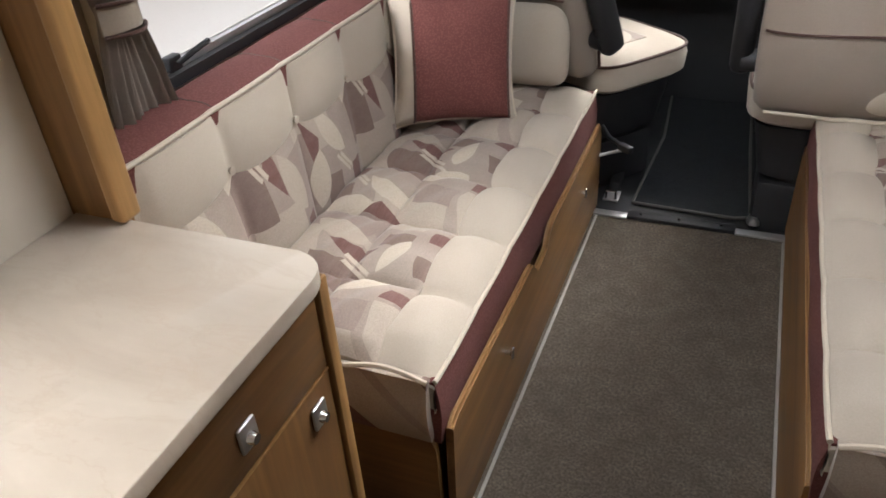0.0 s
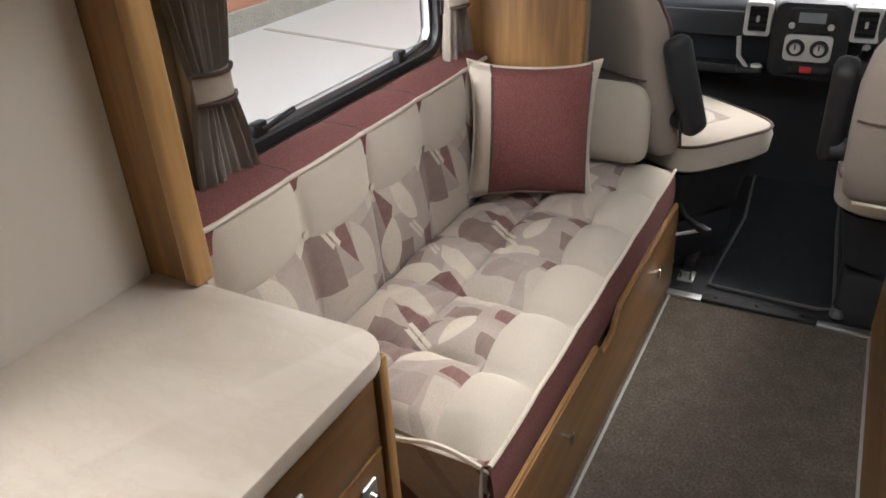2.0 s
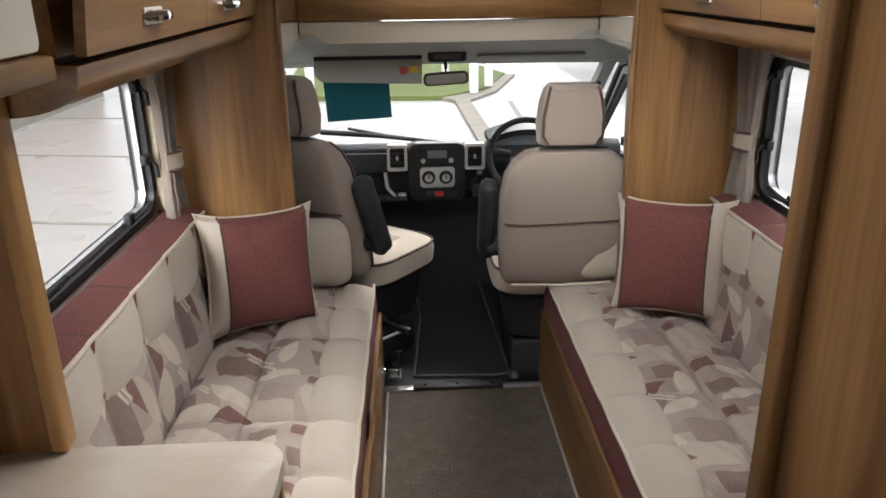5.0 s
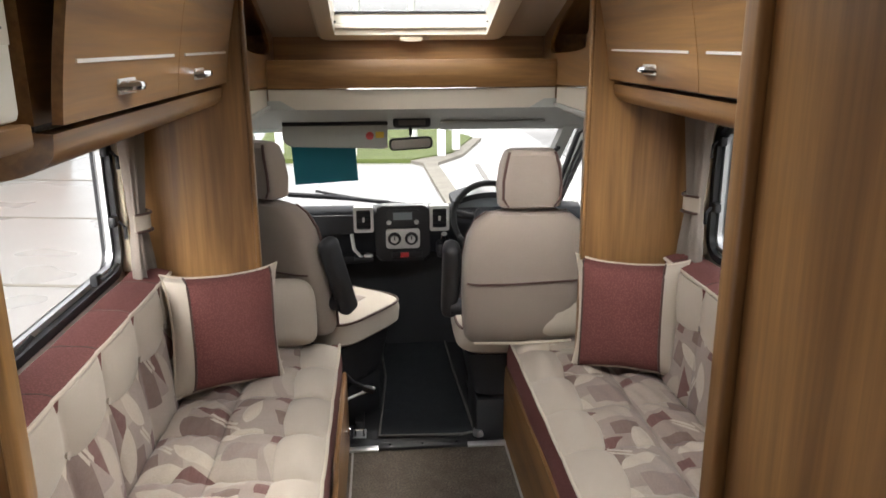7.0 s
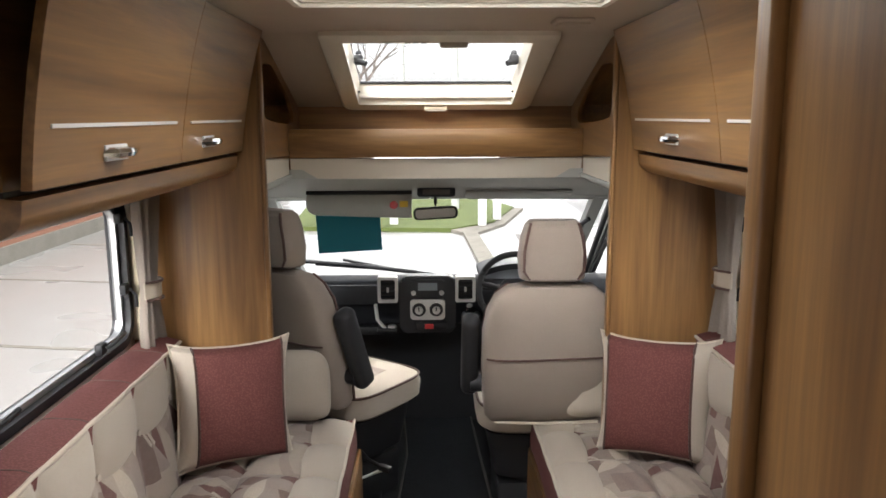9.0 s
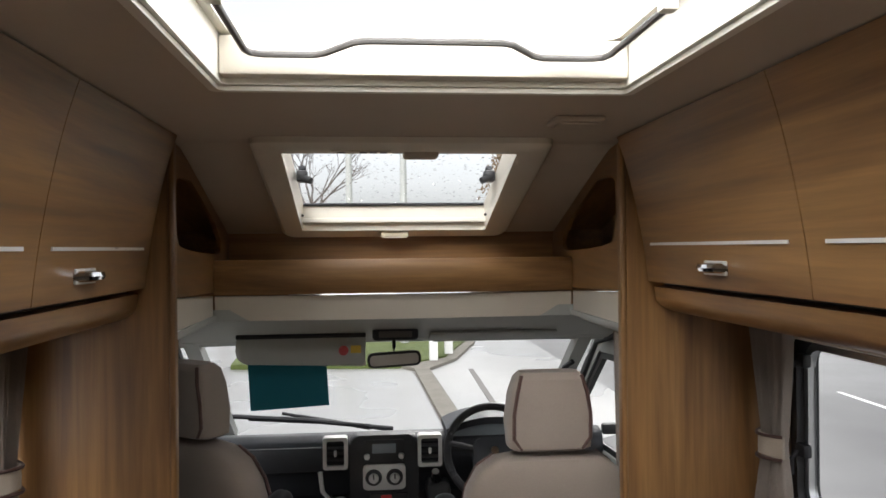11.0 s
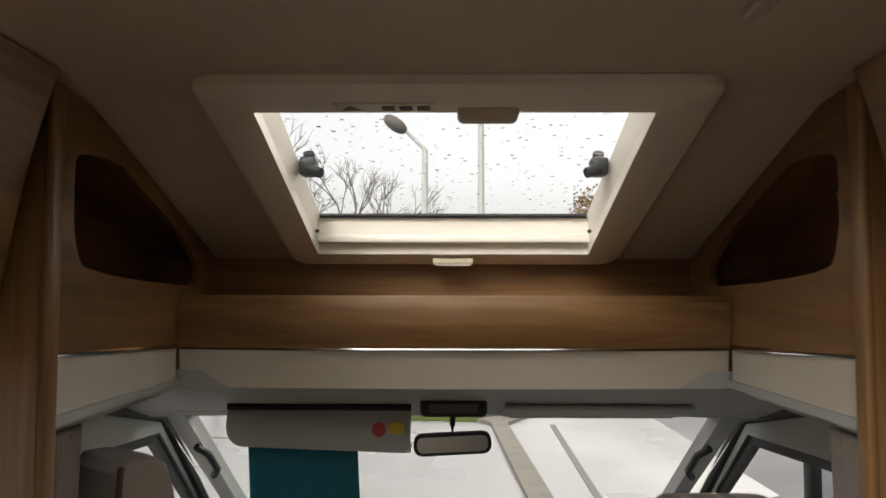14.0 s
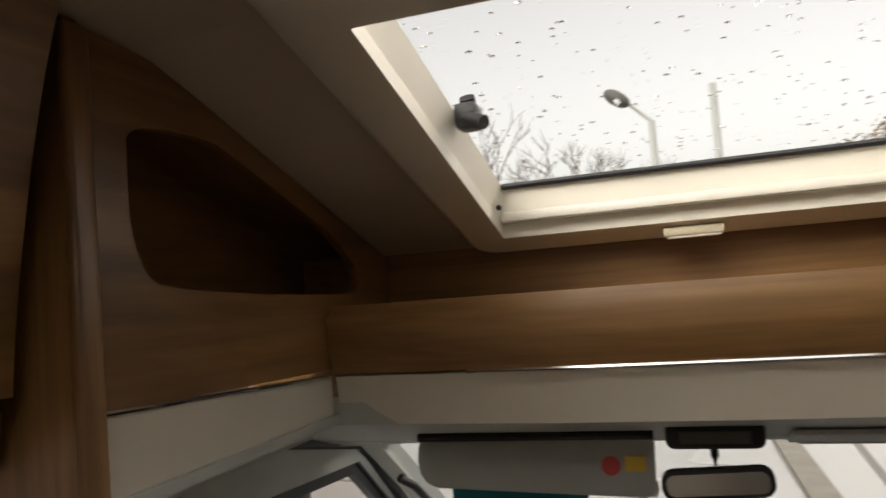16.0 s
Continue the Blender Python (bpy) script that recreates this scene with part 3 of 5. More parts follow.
# ---- side windows ----
def side_window(name, s):
    w = tagged(new(name), "acrylic hinged window with a black rubber frame, closed", "window", kind="structure")
    x = s * 1.09
    o, i = rounded(WIN_Y0, WIN_Y1, WIN_Z0, WIN_Z1, 0.09, 8), rounded(WIN_Y0 + 0.028, WIN_Y1 - 0.028, WIN_Z0 + 0.026, WIN_Z1 - 0.028, 0.065, 8)
    ii = rounded(WIN_Y0 + 0.045, WIN_Y1 - 0.045, WIN_Z0 + 0.043, WIN_Z1 - 0.05, 0.05, 8)
    part("window_frame", ring_prism(o, i, "x", x - s * 0.035, x + s * 0.03), BLACK, w)
    part("frame_highlight", ring_prism(i, ii, "x", x - s * 0.012, x + s * 0.012), ALU, w, "bright metal inner frame")
    pane = part("pane", prism(ii, "x", x + s * 0.004, x + s * 0.012), GLASS, w, smooth=False)
    pane.visible_shadow = False
    for y, z, up in ((-1.2, WIN_Z0 + 0.055, 0), (-0.56, WIN_Z0 + 0.055, 0), (WIN_Y1 - 0.055, 1.12, 1), (WIN_Y1 - 0.055, 1.36, 1)):
        la = part("latch", box(x - s * 0.02, x - s * 0.045, y - 0.022, y + 0.022, z - 0.018, z + 0.018, 0.006), BLACK, w, "black plastic window catch")
        pts = [(x - s * 0.05, y, z), (x - s * 0.075, y + 0.03, z + 0.02), (x - s * 0.075, y + 0.085, z + 0.026)] if not up else [(x - s * 0.05, y, z), (x - s * 0.07, y - 0.005, z - 0.02), (x - s * 0.07, y - 0.005, z - 0.06)]
        part("lever", tube(pts, 0.007, 8), BLACK, la)
    bl = part("blind_cassette", box(x - s * 0.03, x - s * 0.075, WIN_Y0 - 0.02, WIN_Y1 + 0.02, WIN_Z1 - 0.02, WIN_Z1 + 0.045, 0.012), PALE_BOARD, w, "cream roller blind cassette, blind rolled up")
    rail = part("blind_rail", box(x - s * 0.023, x - s * 0.06, WIN_Y1 + 0.002, WIN_Y1 + 0.032, WIN_Z0 - 0.0, WIN_Z1 - 0.025, 0.006), CURTAIN_LINING, w, "cream blind side rail")
    part("blind_rail", box(x - s * 0.023, x - s * 0.06, WIN_Y0 - 0.032, WIN_Y0 - 0.002, WIN_Z0 - 0.0, WIN_Z1 - 0.025, 0.006), CURTAIN_LINING, w)
    return w


side_window("window_1", -1)
side_window("window_2", 1)


def curtain(x, y, z0, z1, zt, width, tie, lean, s, label, depth=0.022):
    """A gathered curtain: pleats run up it, drawn in at the tie and flared below."""
    c = thing("curtain", label, "curtain", "side curtains")

    def spread(z):
        if z >= zt:
            k = (z - zt) / (z1 - zt)
            return tie + (width - tie) * (k ** 0.8)
        k = (zt - z) / (zt - z0)
        return tie + (width * 0.95 - tie) * math.sin(min(1, k) * 1.35)

    def fn(u, v):
        z = z0 + (z1 - z0) * v
        w = spread(z)
        a = (u - 0.5)
        mid = y + lean * ((z - zt) / (z1 - zt) if z > zt else 0.35 * (zt - z) / (zt - z0))
        amp = depth * (0.55 + 0.6 * abs(z - zt) / (z1 - z0)) * (0.8 + 0.4 * math.sin(u * 9.0))
        pleat = math.sin(u * 6.283 * 8 + 1.5 * math.sin(v * 3) + 0.6 * math.sin(u * 23))
        return (x - s * (0.012 + amp * (1 + pleat)), mid + a * w, z + 0.004 * math.sin(u * 40))
    part("drape", sheet(fn, 96, 26, (s * 0.006, 0, 0)), CURTAIN, c)
    t = part("tieback", sheet(lambda u, v: (x - s * (0.03 + 0.035 * math.sin(u * math.pi)), y + (u - 0.5) * (tie + 0.025), zt - 0.028 + 0.056 * v + 0.006 * math.sin(u * 3)), 20, 4, (s * 0.006, 0, 0)), TIE, c, "cream tieback with dark edging")
    for dz in (-0.03, 0.03):
        part("edging", tube([(x - s * (0.033 + 0.036 * math.sin(u * math.pi)), y + (u - 0.5) * (tie + 0.028), zt + dz) for u in [k / 12 for k in range(13)]], 0.0045, 6), DARK_PIPING, t)
    return c


curtain(-1.035, -1.36, 0.90, 1.47, 1.14, 0.20, 0.085, 0.0, -1, "gathered striped taupe curtain held by a cream tieback")
curtain(-1.0, -0.345, 0.93, 1.47, 1.12, 0.17, 0.075, 0.0, -1, "gathered taupe curtain tied back beside the wood panel")
curtain(1.0, -0.345, 0.93, 1.47, 1.14, 0.17, 0.08, 0.0, 1, "gathered taupe curtain tied back beside the wood panel")


# ---- sofas ----
COL, BACK_COL = 0.257, 0.28


def puff(t):
    return abs(math.sin(math.pi * t)) ** 0.55


def sofa(s, f, y0, y1):
    """A long bench sofa; s: side, f: distance of its front from the middle of the aisle."""
    sf = thing("sofa", "long bench sofa in cream and patterned cloth on a walnut base", "sofa", "facing sofas")

    def P(x, y, z):
        return (s * x, y, z)
    # wooden base
    base = bmesh.new()
    cut = [(y0 + 0.012, 0.0), (y1 + 0.02, 0.0), (y1 + 0.02, 0.28), (y1 - 0.005, 0.345)]
    my = (y0 + y1) / 2
    cut += [(y0 + 0.06, 0.345), (y0 + 0.03, 0.33)] if s > 0 else [(my + 0.08, 0.345), (my + 0.05, 0.325), (my + 0.02, 0.288), (my - 0.08, 0.282), (my - 0.11, 0.313), (my - 0.14, 0.338), (y0 + 0.06, 0.345), (y0 + 0.03, 0.33)]
    d = 0.012 if s < 0 else 0.0  # the board stands a little proud of the cushion
    x0, x1 = sorted((s * (f - d - 0.005), s * (f - d + 0.013)))
    prism(cut, "x", x0, x1, bm=base)
    fr = part("front_board", base, WOOD_Y, sf, "walnut front board with a finger cut-out" if s < 0 else "plain walnut front board")
    part("board_edging", tube([(s * (f - d + 0.004), a, b + 0.002) for a, b in cut[3:]], 0.007, 6), WOOD_Y, sf)
    for ky in (-1.11, -0.265) if s < 0 else ():
        kn = part("knob", tube([P(f - d - 0.004, ky, 0.243), P(f - d - 0.02, ky, 0.243)], 0.006, 10), CHROME, fr)
        part("knob_head", box(*sorted((s * (f - d - 0.02), s * (f - d - 0.028))), ky - 0.008, ky + 0.008, 0.226, 0.26, 0.004), CHROME, kn)
    end = prism(rounded(*sorted((s * (f + 0.014), s * 0.9)), 0.0, 0.338, (0, 0.0, 0.06, 0.0) if s < 0 else (0, 0, 0, 0.06)), "y", y0, y0 + 0.016)
    part("end_board", end, WOOD_X, sf)
    part("plinth_box", box(*sorted((s * (f + 0.03), s * 1.05)), y0 + 0.02, y1, 0.0, 0.27), WOOD_Y, sf)
    part("base_top", box(*sorted((s * (f + 0.03), s * 1.05)), y0 + 0.02, y1, 0.272, 0.29), WOOD_Y, sf)
    # seat
    xi, xr = 0.865, f + 0.142

    def seat(u, v):
        x, y = xi + (xr - xi) * u, y0 + 0.01 + (y1 - y0 - 0.02) * v
        q = puff((y - y0) / COL) * puff((xi - x) / ((xi - xr) / 2))
        e = min(1, v * 40, (1 - v) * 40)
        return P(x, y, 0.496 + 0.036 * q ** 0.8 + 0.006 * math.sin(7 * y + 9 * x) + 0.003 * math.sin(41 * y + 13 * math.sin(9 * x)) - 0.02 * (1 - e))
    part("seat_cushion", sheet(seat, 48, 150, (0, 0, -0.19)), PRINT, sf, "patterned tufted seat cushion")

    def roll(u, v):
        y = y0 + 0.005 + (y1 - y0 - 0.01) * v
        a = math.pi * (1 - u)
        q = puff((y - y0) / COL)
        e = min(1.0, v * 18, (1 - v) * 18) ** 0.5
        wide = 0.09 + 0.012 * q
        if u < 0.78:
            k = u / 0.78
            return P(xr + 0.012 + (f + 0.012 - xr) * k + (-0.018 * q if k < 0.2 else 0) * (-1), y, 0.470 + (0.018 + 0.036 * q ** 0.7) * e * math.sin(math.pi * min(1, 0.08 + 0.86 * k)) ** 0.5)
        k = (u - 0.78) / 0.22
        return P(f + 0.012 - 0.004 * math.sin(k * math.pi), y, 0.478 + 0.012 * q * (1 - k) - 0.012 * k - 0.012 * (1 - e))
    part("front_roll", sheet(roll, 30, 150, (0, 0, -0.06)), CREAM, sf, "cream padded front roll")

    def border(u, v):
        y = y0 + 0.01 + (y1 - y0 - 0.02) * v
        return P(f + 0.012 - 0.006 * u - 0.012 * math.sin(math.pi * u) * (1 - 0.5 * u) - 0.002 * math.sin(11 * y), y, 0.478 - 0.175 * u)
    part("front_border", sheet(border, 8, 80, (s * 0.03, 0, 0)), WINE, sf, "burgundy woven front border")
    part("piping", tube([P(f + 0.008 - 0.003 * puff((y0 + k * 0.0156 - y0) / COL), y0 + 0.01 + (y1 - y0 - 0.02) * k / 100, 0.480) for k in range(101)], 0.006, 6), PIPING, sf, "cream piping")

    def endcap(u, v):
        x = xi + (f + 0.02 - xi) * u
        return P(x, y0 - 0.012 * math.sin(math.pi * v) - 0.004, 0.315 + 0.17 * v)
    part("end_panel", sheet(endcap, 24, 6, (0, 0.02, 0)), PRINT, sf, "patterned cushion end")
    part("piping", tube([P(xi + (f + 0.02 - xi) * k / 20, y0 - 0.004, 0.486 + (0.02 * math.sin(math.pi * (k - 13) / 7) if k > 13 else 0)) for k in range(21)], 0.006, 6), PIPING, sf)
    # back
    b0, b1 = y0 - 0.06, -0.29

    def edge_z(y):
        return 0.772 - 0.036 * puff((y - b0) / BACK_COL)

    def lean(z, y, q):
        return 0.885 + 0.03 * (z - 0.46) / 0.45 - q

    def low(u, v):
        y = b0 + (b1 - b0) * u
        z = 0.44 + (edge_z(y) - 0.44) * v
        return P(lean(z, y, 0.03 * puff((y - b0) / BACK_COL) * math.sin(math.pi * min(1, 0.25 + 0.7 * v)) ** 0.6), y, z)
    part("back_cushion", sheet(low, 120, 14, (s * 0.1, 0, 0)), PRINT, sf, "patterned lower back cushion")

    def high(u, v):
        y = b0 + (b1 - b0) * u
        z = edge_z(y) + (0.91 - edge_z(y)) * v
        e = min(1.0, u * 30, (1 - u) * 30) ** 0.5
        return P(lean(z, y, 0.027 * e * puff((y - b0) / BACK_COL) ** 0.7 * math.sin(math.pi * (0.06 + 0.74 * v)) ** 0.6), y, z)
    part("back_panel", sheet(high, 120, 14, (s * 0.1, 0, 0)), CREAM, sf, "cream buttoned upper back panel")
    for k in range(1, 5):
        part("button", disc(P(0.897, b0 + BACK_COL * k, 0.772), (s, 0, 0), 0.011, 0.008, 12, bevel=0.004), CREAM, sf)

    def ledge(u, v):
        y = b0 + (b1 - b0) * u
        return P(0.905 + 0.125 * v, y, 0.912 + 0.022 * math.sin(math.pi * (0.12 + 0.6 * v)) + 0.005 * puff((y - b0) / BACK_COL))
    part("back_top", sheet(ledge, 120, 8, (0, 0, -0.06)), WINE, sf, "burgundy woven top of the backrest")
    part("piping", tube([P(0.906 - 0.004 * puff(k * 1.3 / 100 / BACK_COL), b0 + (b1 - b0) * k / 100, 0.918) for k in range(101)], 0.006, 6), PIPING, sf)
    for k in range(1, 6):
        ys = b0 + BACK_COL * k
        if ys < b1 - 0.02:
            part("seam", tube([P(0.907 + 0.123 * v, ys + 0.004 * math.sin(9 * v), 0.9125 + 0.022 * math.sin(math.pi * (0.12 + 0.6 * v))) for v in [q / 8 for q in range(9)]], 0.0028, 5), DARK_PIPING, sf)
    part("back_end", prism(rounded(*sorted((s * 0.90, s * 1.03)), 0.44, 0.915, 0.02), "y", b0 - 0.02, b0 - 0.003), CREAM, sf)
    part("end_upright", prism(rounded(*sorted((s * 0.93, s * 1.05)), 0.29, 0.88, (0.0, 0.0, 0.05, 0.05)), "y", b0 - 0.04, b0 - 0.022), WOOD_EDGE, sf)
    return sf


sofa(-1, 0.333, -1.50, 0.06)
sofa(1, 0.372, -1.42, 0.06)


def bolster(s, f):
    b = thing("bolster_cushion", "cream rounded armrest cushion at the end of the sofa", "cushion", "armrest cushions")

    def fn(u, v):
        # a rounded block: u round the outline, v across its depth
        a = 2 * math.pi * u
        k = math.sin(math.pi * (0.04 + 0.92 * v)) ** 0.35
        cx, cz = math.cos(a), math.sin(a)
        px = math.copysign(abs(cx) ** 0.4, cx) * 0.16 * k
        pz = math.copysign(abs(cz) ** (0.6 if cz > 0 else 0.35), cz) * (0.155 if cz > 0 else 0.125) * k
        return (s * (f + 0.245) + px, -0.13 + 0.14 * v, 0.655 + pz)
    bm = bmesh.new()
    nu, nv = 40, 14
    g = [[bm.verts.new(fn(i / nu, j / nv)) for j in range(nv + 1)] for i in range(nu)]
    for i in range(nu):
        for j in range(nv):
            bm.faces.new((g[i][j], g[(i + 1) % nu][j], g[(i + 1) % nu][j + 1], g[i][j + 1]))
    bm.faces.new([r[0] for r in g]), bm.faces.new([r[nv] for r in g][::-1])
    part("padding", bm, CREAM, b)
    return b


bolster(-1, 0.333)
bolster(1, 0.372)


def scatter_cushion(m, bands):
    """A square cushion standing on its edge: burgundy middle, cream bands, piped seams."""
    c = thing("scatter_cushion", "square burgundy scatter cushion with cream side bands", "cushion", "scatter cushions")
    W, H, T = 0.192, 0.205, 0.08

    def face(side):
        def fn(a, b):
            fat = (max(0.0, (1 - abs(a) ** 2.6)) * max(0.0, (1 - abs(b) ** 2.6))) ** 0.42
            pull = 1 - 0.07 * (1 - abs(a) ** 2) * abs(b) ** 3 - 0.0
            pullx = 1 - 0.07 * (1 - abs(b) ** 2) * abs(a) ** 3
            ear = 1 + 0.07 * (abs(a) * abs(b)) ** 6
            return (a * W * pullx * ear, side * T * fat + 0.003 * math.sin(9 * a + 4 * b), H + b * H * pull * ear)
        return fn
    splits = [-1.0, bands[0], bands[1], 1.0]
    for i, (a, b) in enumerate(zip(splits, splits[1:])):
        bm = bmesh.new()
        for side in (-1, 1):
            fn = face(side)
            n, k = max(4, int(14 * (b - a))), 26
            g = [[bm.verts.new(fn(a + (b - a) * p / n, -1 + 2 * q / k)) for q in range(k + 1)] for p in range(n + 1)]
            for p in range(n):
                for q in range(k):
                    bm.faces.new((g[p][q], g[p + 1][q], g[p + 1][q + 1], g[p][q + 1]))
        bmesh.ops.remove_doubles(bm, verts=bm.verts, dist=0.0012)
        part("cover_middle" if i == 1 else "cover_band", bm, WINE if i == 1 else CREAM, c, "burgundy woven middle" if i == 1 else "cream band")
    for a in bands:
        fn = face(-1)
        part("seam_piping", tube([Vector(fn(a, -1 + 2 * q / 24)) for q in range(25)], 0.0045, 6), DARK_PIPING, c)
    rim = [(-1 + 2 * k / 16, -1) for k in range(16)] + [(1, -1 + 2 * k / 16) for k in range(16)] + [(1 - 2 * k / 16, 1) for k in range(16)] + [(-1, 1 - 2 * k / 16) for k in range(16)]
    fn = face(0)
    part("edge_piping", tube([fn(*p) for p in rim], 0.005, 6, True), PIPING, c)
    c.matrix_basis = m
    return c


scatter_cushion(pose(-0.70, -0.415, 0.525, -11, 3, 28), (-0.68, 0.88))
scatter_cushion(pose(0.735, -0.415, 0.525, -11, -2, -27), (-0.88, 0.64))


# ---- wood panels between lounge and cab ----
def cab_panel(s):
    p = thing("partition_panel", "upright walnut partition panel between the sofa and cab", "panel", "partition panels")
    part("board", box(*sorted((s * 0.60, s * 1.07)), -0.262, -0.242, 0.0, 1.962, 0.0), WOOD_Z, p)
    part("edging", box(*sorted((s * 0.588, s * 0.604)), -0.27, -0.236, 0.30, 1.955, 0.006, 3), WOOD_Z, p, "rounded wood edging")
    return p


cab_panel(-1)
cab_panel(1)


# ---- overhead lockers ----
def locker_row(s, y0, y1, joints, handles):
    L = thing("overhead_locker", "walnut overhead locker with curved flap doors, closed", "locker", "overhead lockers")

    def front(z):
        """Distance of the curved face from the middle at a height."""
        k = (z - 1.57) / 0.395
        return 0.655 - 0.012 * math.sin(math.pi * k) + 0.0 - 0.085 * max(0.0, k) ** 2.2

    body = [(s * 1.068, 1.495), (s * 0.80, 1.483)] + [(s * (0.80 - 0.125 * math.sin(a)), 1.532 - 0.049 * math.cos(a)) for a in [k * math.pi / 16 for k in range(1, 9)]]
    body += [(s * 0.672, 1.56), (s * 0.70, 1.563), (s * 1.068, 1.563)]
    part("pelmet", prism(body, "y", y0, y1), WOOD_Y, L, "rounded walnut pelmet under the doors")
    # A black strip fills the slot in place of its shade.
    part("slot_shade_strip", box(*sorted((s * 0.70, s * 1.06)), y0, y1, 1.5632, 1.573), BLACK, L, "black strip put in for the shade of the slot under the doors")
    part("carcass", box(*sorted((s * 0.70, s * 1.068)), y0 + 0.001, y1 - 0.001, 1.5735, 1.962), WOOD_Y, L)
    cuts = [y0] + joints + [y1]
    for a, b in zip(cuts, cuts[1:]):
        def flap(u, v):
            z = 1.575 + 0.386 * v
            return (s * front(z), a + 0.0015 + (b - a - 0.003) * u, z)
        d = part("door", sheet(flap, 2, 18, (s * 0.018, 0, 0)), WOOD_Y, L)
        zz = 1.674
        part("inlay_strip", box(*sorted((s * (front(zz) - 0.003), s * (front(zz) + 0.004))), a + 0.05, b - 0.06, zz - 0.0035, zz + 0.0035), INLAY, d, "thin bright metal inlay")
        for h in handles:
            if a < h < b:
                xh = front(1.62)
                hd = part("handle", tube([(s * (xh + 0.002), h - 0.045, 1.620), (s * (xh - 0.02), h - 0.038, 1.621), (s * (xh - 0.026), h - 0.015, 1.621), (s * (xh - 0.026), h + 0.015, 1.621), (s * (xh - 0.02), h + 0.038, 1.621), (s * (xh + 0.002), h + 0.045, 1.620)], 0.0105, 8), CHROME, d, "chrome bow handle")
                part("handle_plate", box(*sorted((s * (xh + 0.001), s * (xh - 0.006))), h - 0.052, h + 0.052, 1.605, 1.636, 0.003), SILVER, hd)
    return L


locker_row(-1, -1.655, -0.29, [-0.93], [-1.343, -0.71])
locker_row(1, -1.42, -0.29, [-1.05], [-0.705, -1.385])

# tall upright panel beside the entrance
tp = thing("wardrobe_panel", "tall upright walnut end panel of the wardrobe", "panel")
part("board", box(0.44, 1.07, -1.785, -1.76, 0.0, 1.962), WOOD_Z, tp)
part("side_board", box(0.44, 0.46, -2.75, -1.787, 0.0, 1.962), WOOD_Z, tp)
part("edging", box(0.415, 0.443, -1.80, -1.748, 0.0, 1.955, 0.009, 3), WOOD_Z, tp)

# ---- kitchen unit ----
ku = thing("kitchen_cabinet", "walnut kitchen base cabinet with a drawer and door, closed", "cabinet")
part("carcass", box(-0.93, -0.445, -2.7, -1.70, 0.0, 0.855), WOOD_Y, ku)
part("end_panel", box(-0.93, -0.425, -1.698, -1.682, 0.0, 0.866), WOOD_Z, ku)
part("edge_trim", box(-0.436, -0.420, -1.705, -1.679, 0.0, 0.866, 0.004), WOOD_EDGE, ku)
for name, a, b, c, d, hy, hz in (("drawer", -2.12, -1.712, 0.70, 0.845, -1.93, 0.765), ("door", -2.12, -1.712, 0.06, 0.692, -1.765, 0.64), ("drawer", -2.65, -2.126, 0.70, 0.845, -2.4, 0.765), ("door", -2.65, -2.126, 0.06, 0.692, -2.2, 0.64)):
    fr = part(name, box(-0.4445, -0.427, a, b, c, d, 0.003), WOOD_Y if name == "drawer" else WOOD_Z, ku)
    part("edge_band", box(-0.432, -0.4262, a, b, d + 0.0005, d + 0.004), WOOD_EDGE, fr)
    hd = part("handle", box(-0.4265, -0.418, hy - 0.02, hy + 0.02, hz - 0.024, hz + 0.024, 0.005), ALU, fr, "silver push-button catch")
    part("catch_button", disc((-0.414, hy, hz - 0.004), (1, 0, 0), 0.012, 0.012, 16, bevel=0.004), CHROME, hd)
wt = part("worktop", prism(rounded(-0.907, -0.405, -2.72, -1.678, (0.0, 0.0, 0.06, 0.0), 8), "z", 0.868, 0.90, 0.003), TOP)
tagged(wt, "cream marbled laminate kitchen worktop with a rounded corner", "worktop")
# The unseen opening for the added kitchen-side light runs through here too.
kw = bmesh.new()
for y0, y1, z0, z1 in ((-3.6, -3.4, 0.0, 1.962), (-2.25, -1.692, 0.0, 1.962), (-3.4, -2.25, 0.0, 0.95), (-3.4, -2.25, 1.58, 1.962)):
    box(-1.07, -0.908, y0, y1, z0, z1, bm=kw)
setting("wall_kitchen", kw, WALLBOARD, "cream kitchen splashback wall above the worktop", "wall")
sp = thing("kitchen_post", "upright walnut post at the end of the worktop", "post")
part("board", box(-1.07, -0.80, -1.688, -1.664, 0.0, 1.962), WOOD_Z, sp)
part("edging", box(-0.815, -0.785, -1.70, -1.655, 0.902, 1.955, 0.008, 3), WOOD_EDGE, sp)
# appliance over the worktop
mw = thing("microwave_oven", "pale built-in microwave with a printed instruction leaflet", "microwave")
part("housing", box(-0.93, -0.692, -2.25, -1.705, 1.585, 1.955, 0.015), WHITE, mw, "cream plastic surround")
lf = part("leaflet", box(-0.6918, -0.689, -2.1, -1.72, 1.70, 1.95), PALE_BOARD, mw, "grey printed leaflet")
for k in range(13):
    part("print_line", box(-0.6888, -0.6878, -2.05, -1.74 - 0.02 * (k % 3), 1.722 + 0.017 * k, 1.7255 + 0.017 * k), INK, lf)
part("shelf_edge", box(-0.93, -0.68, -2.25, -1.705, 1.545, 1.583, 0.006), WOOD_Y, mw)

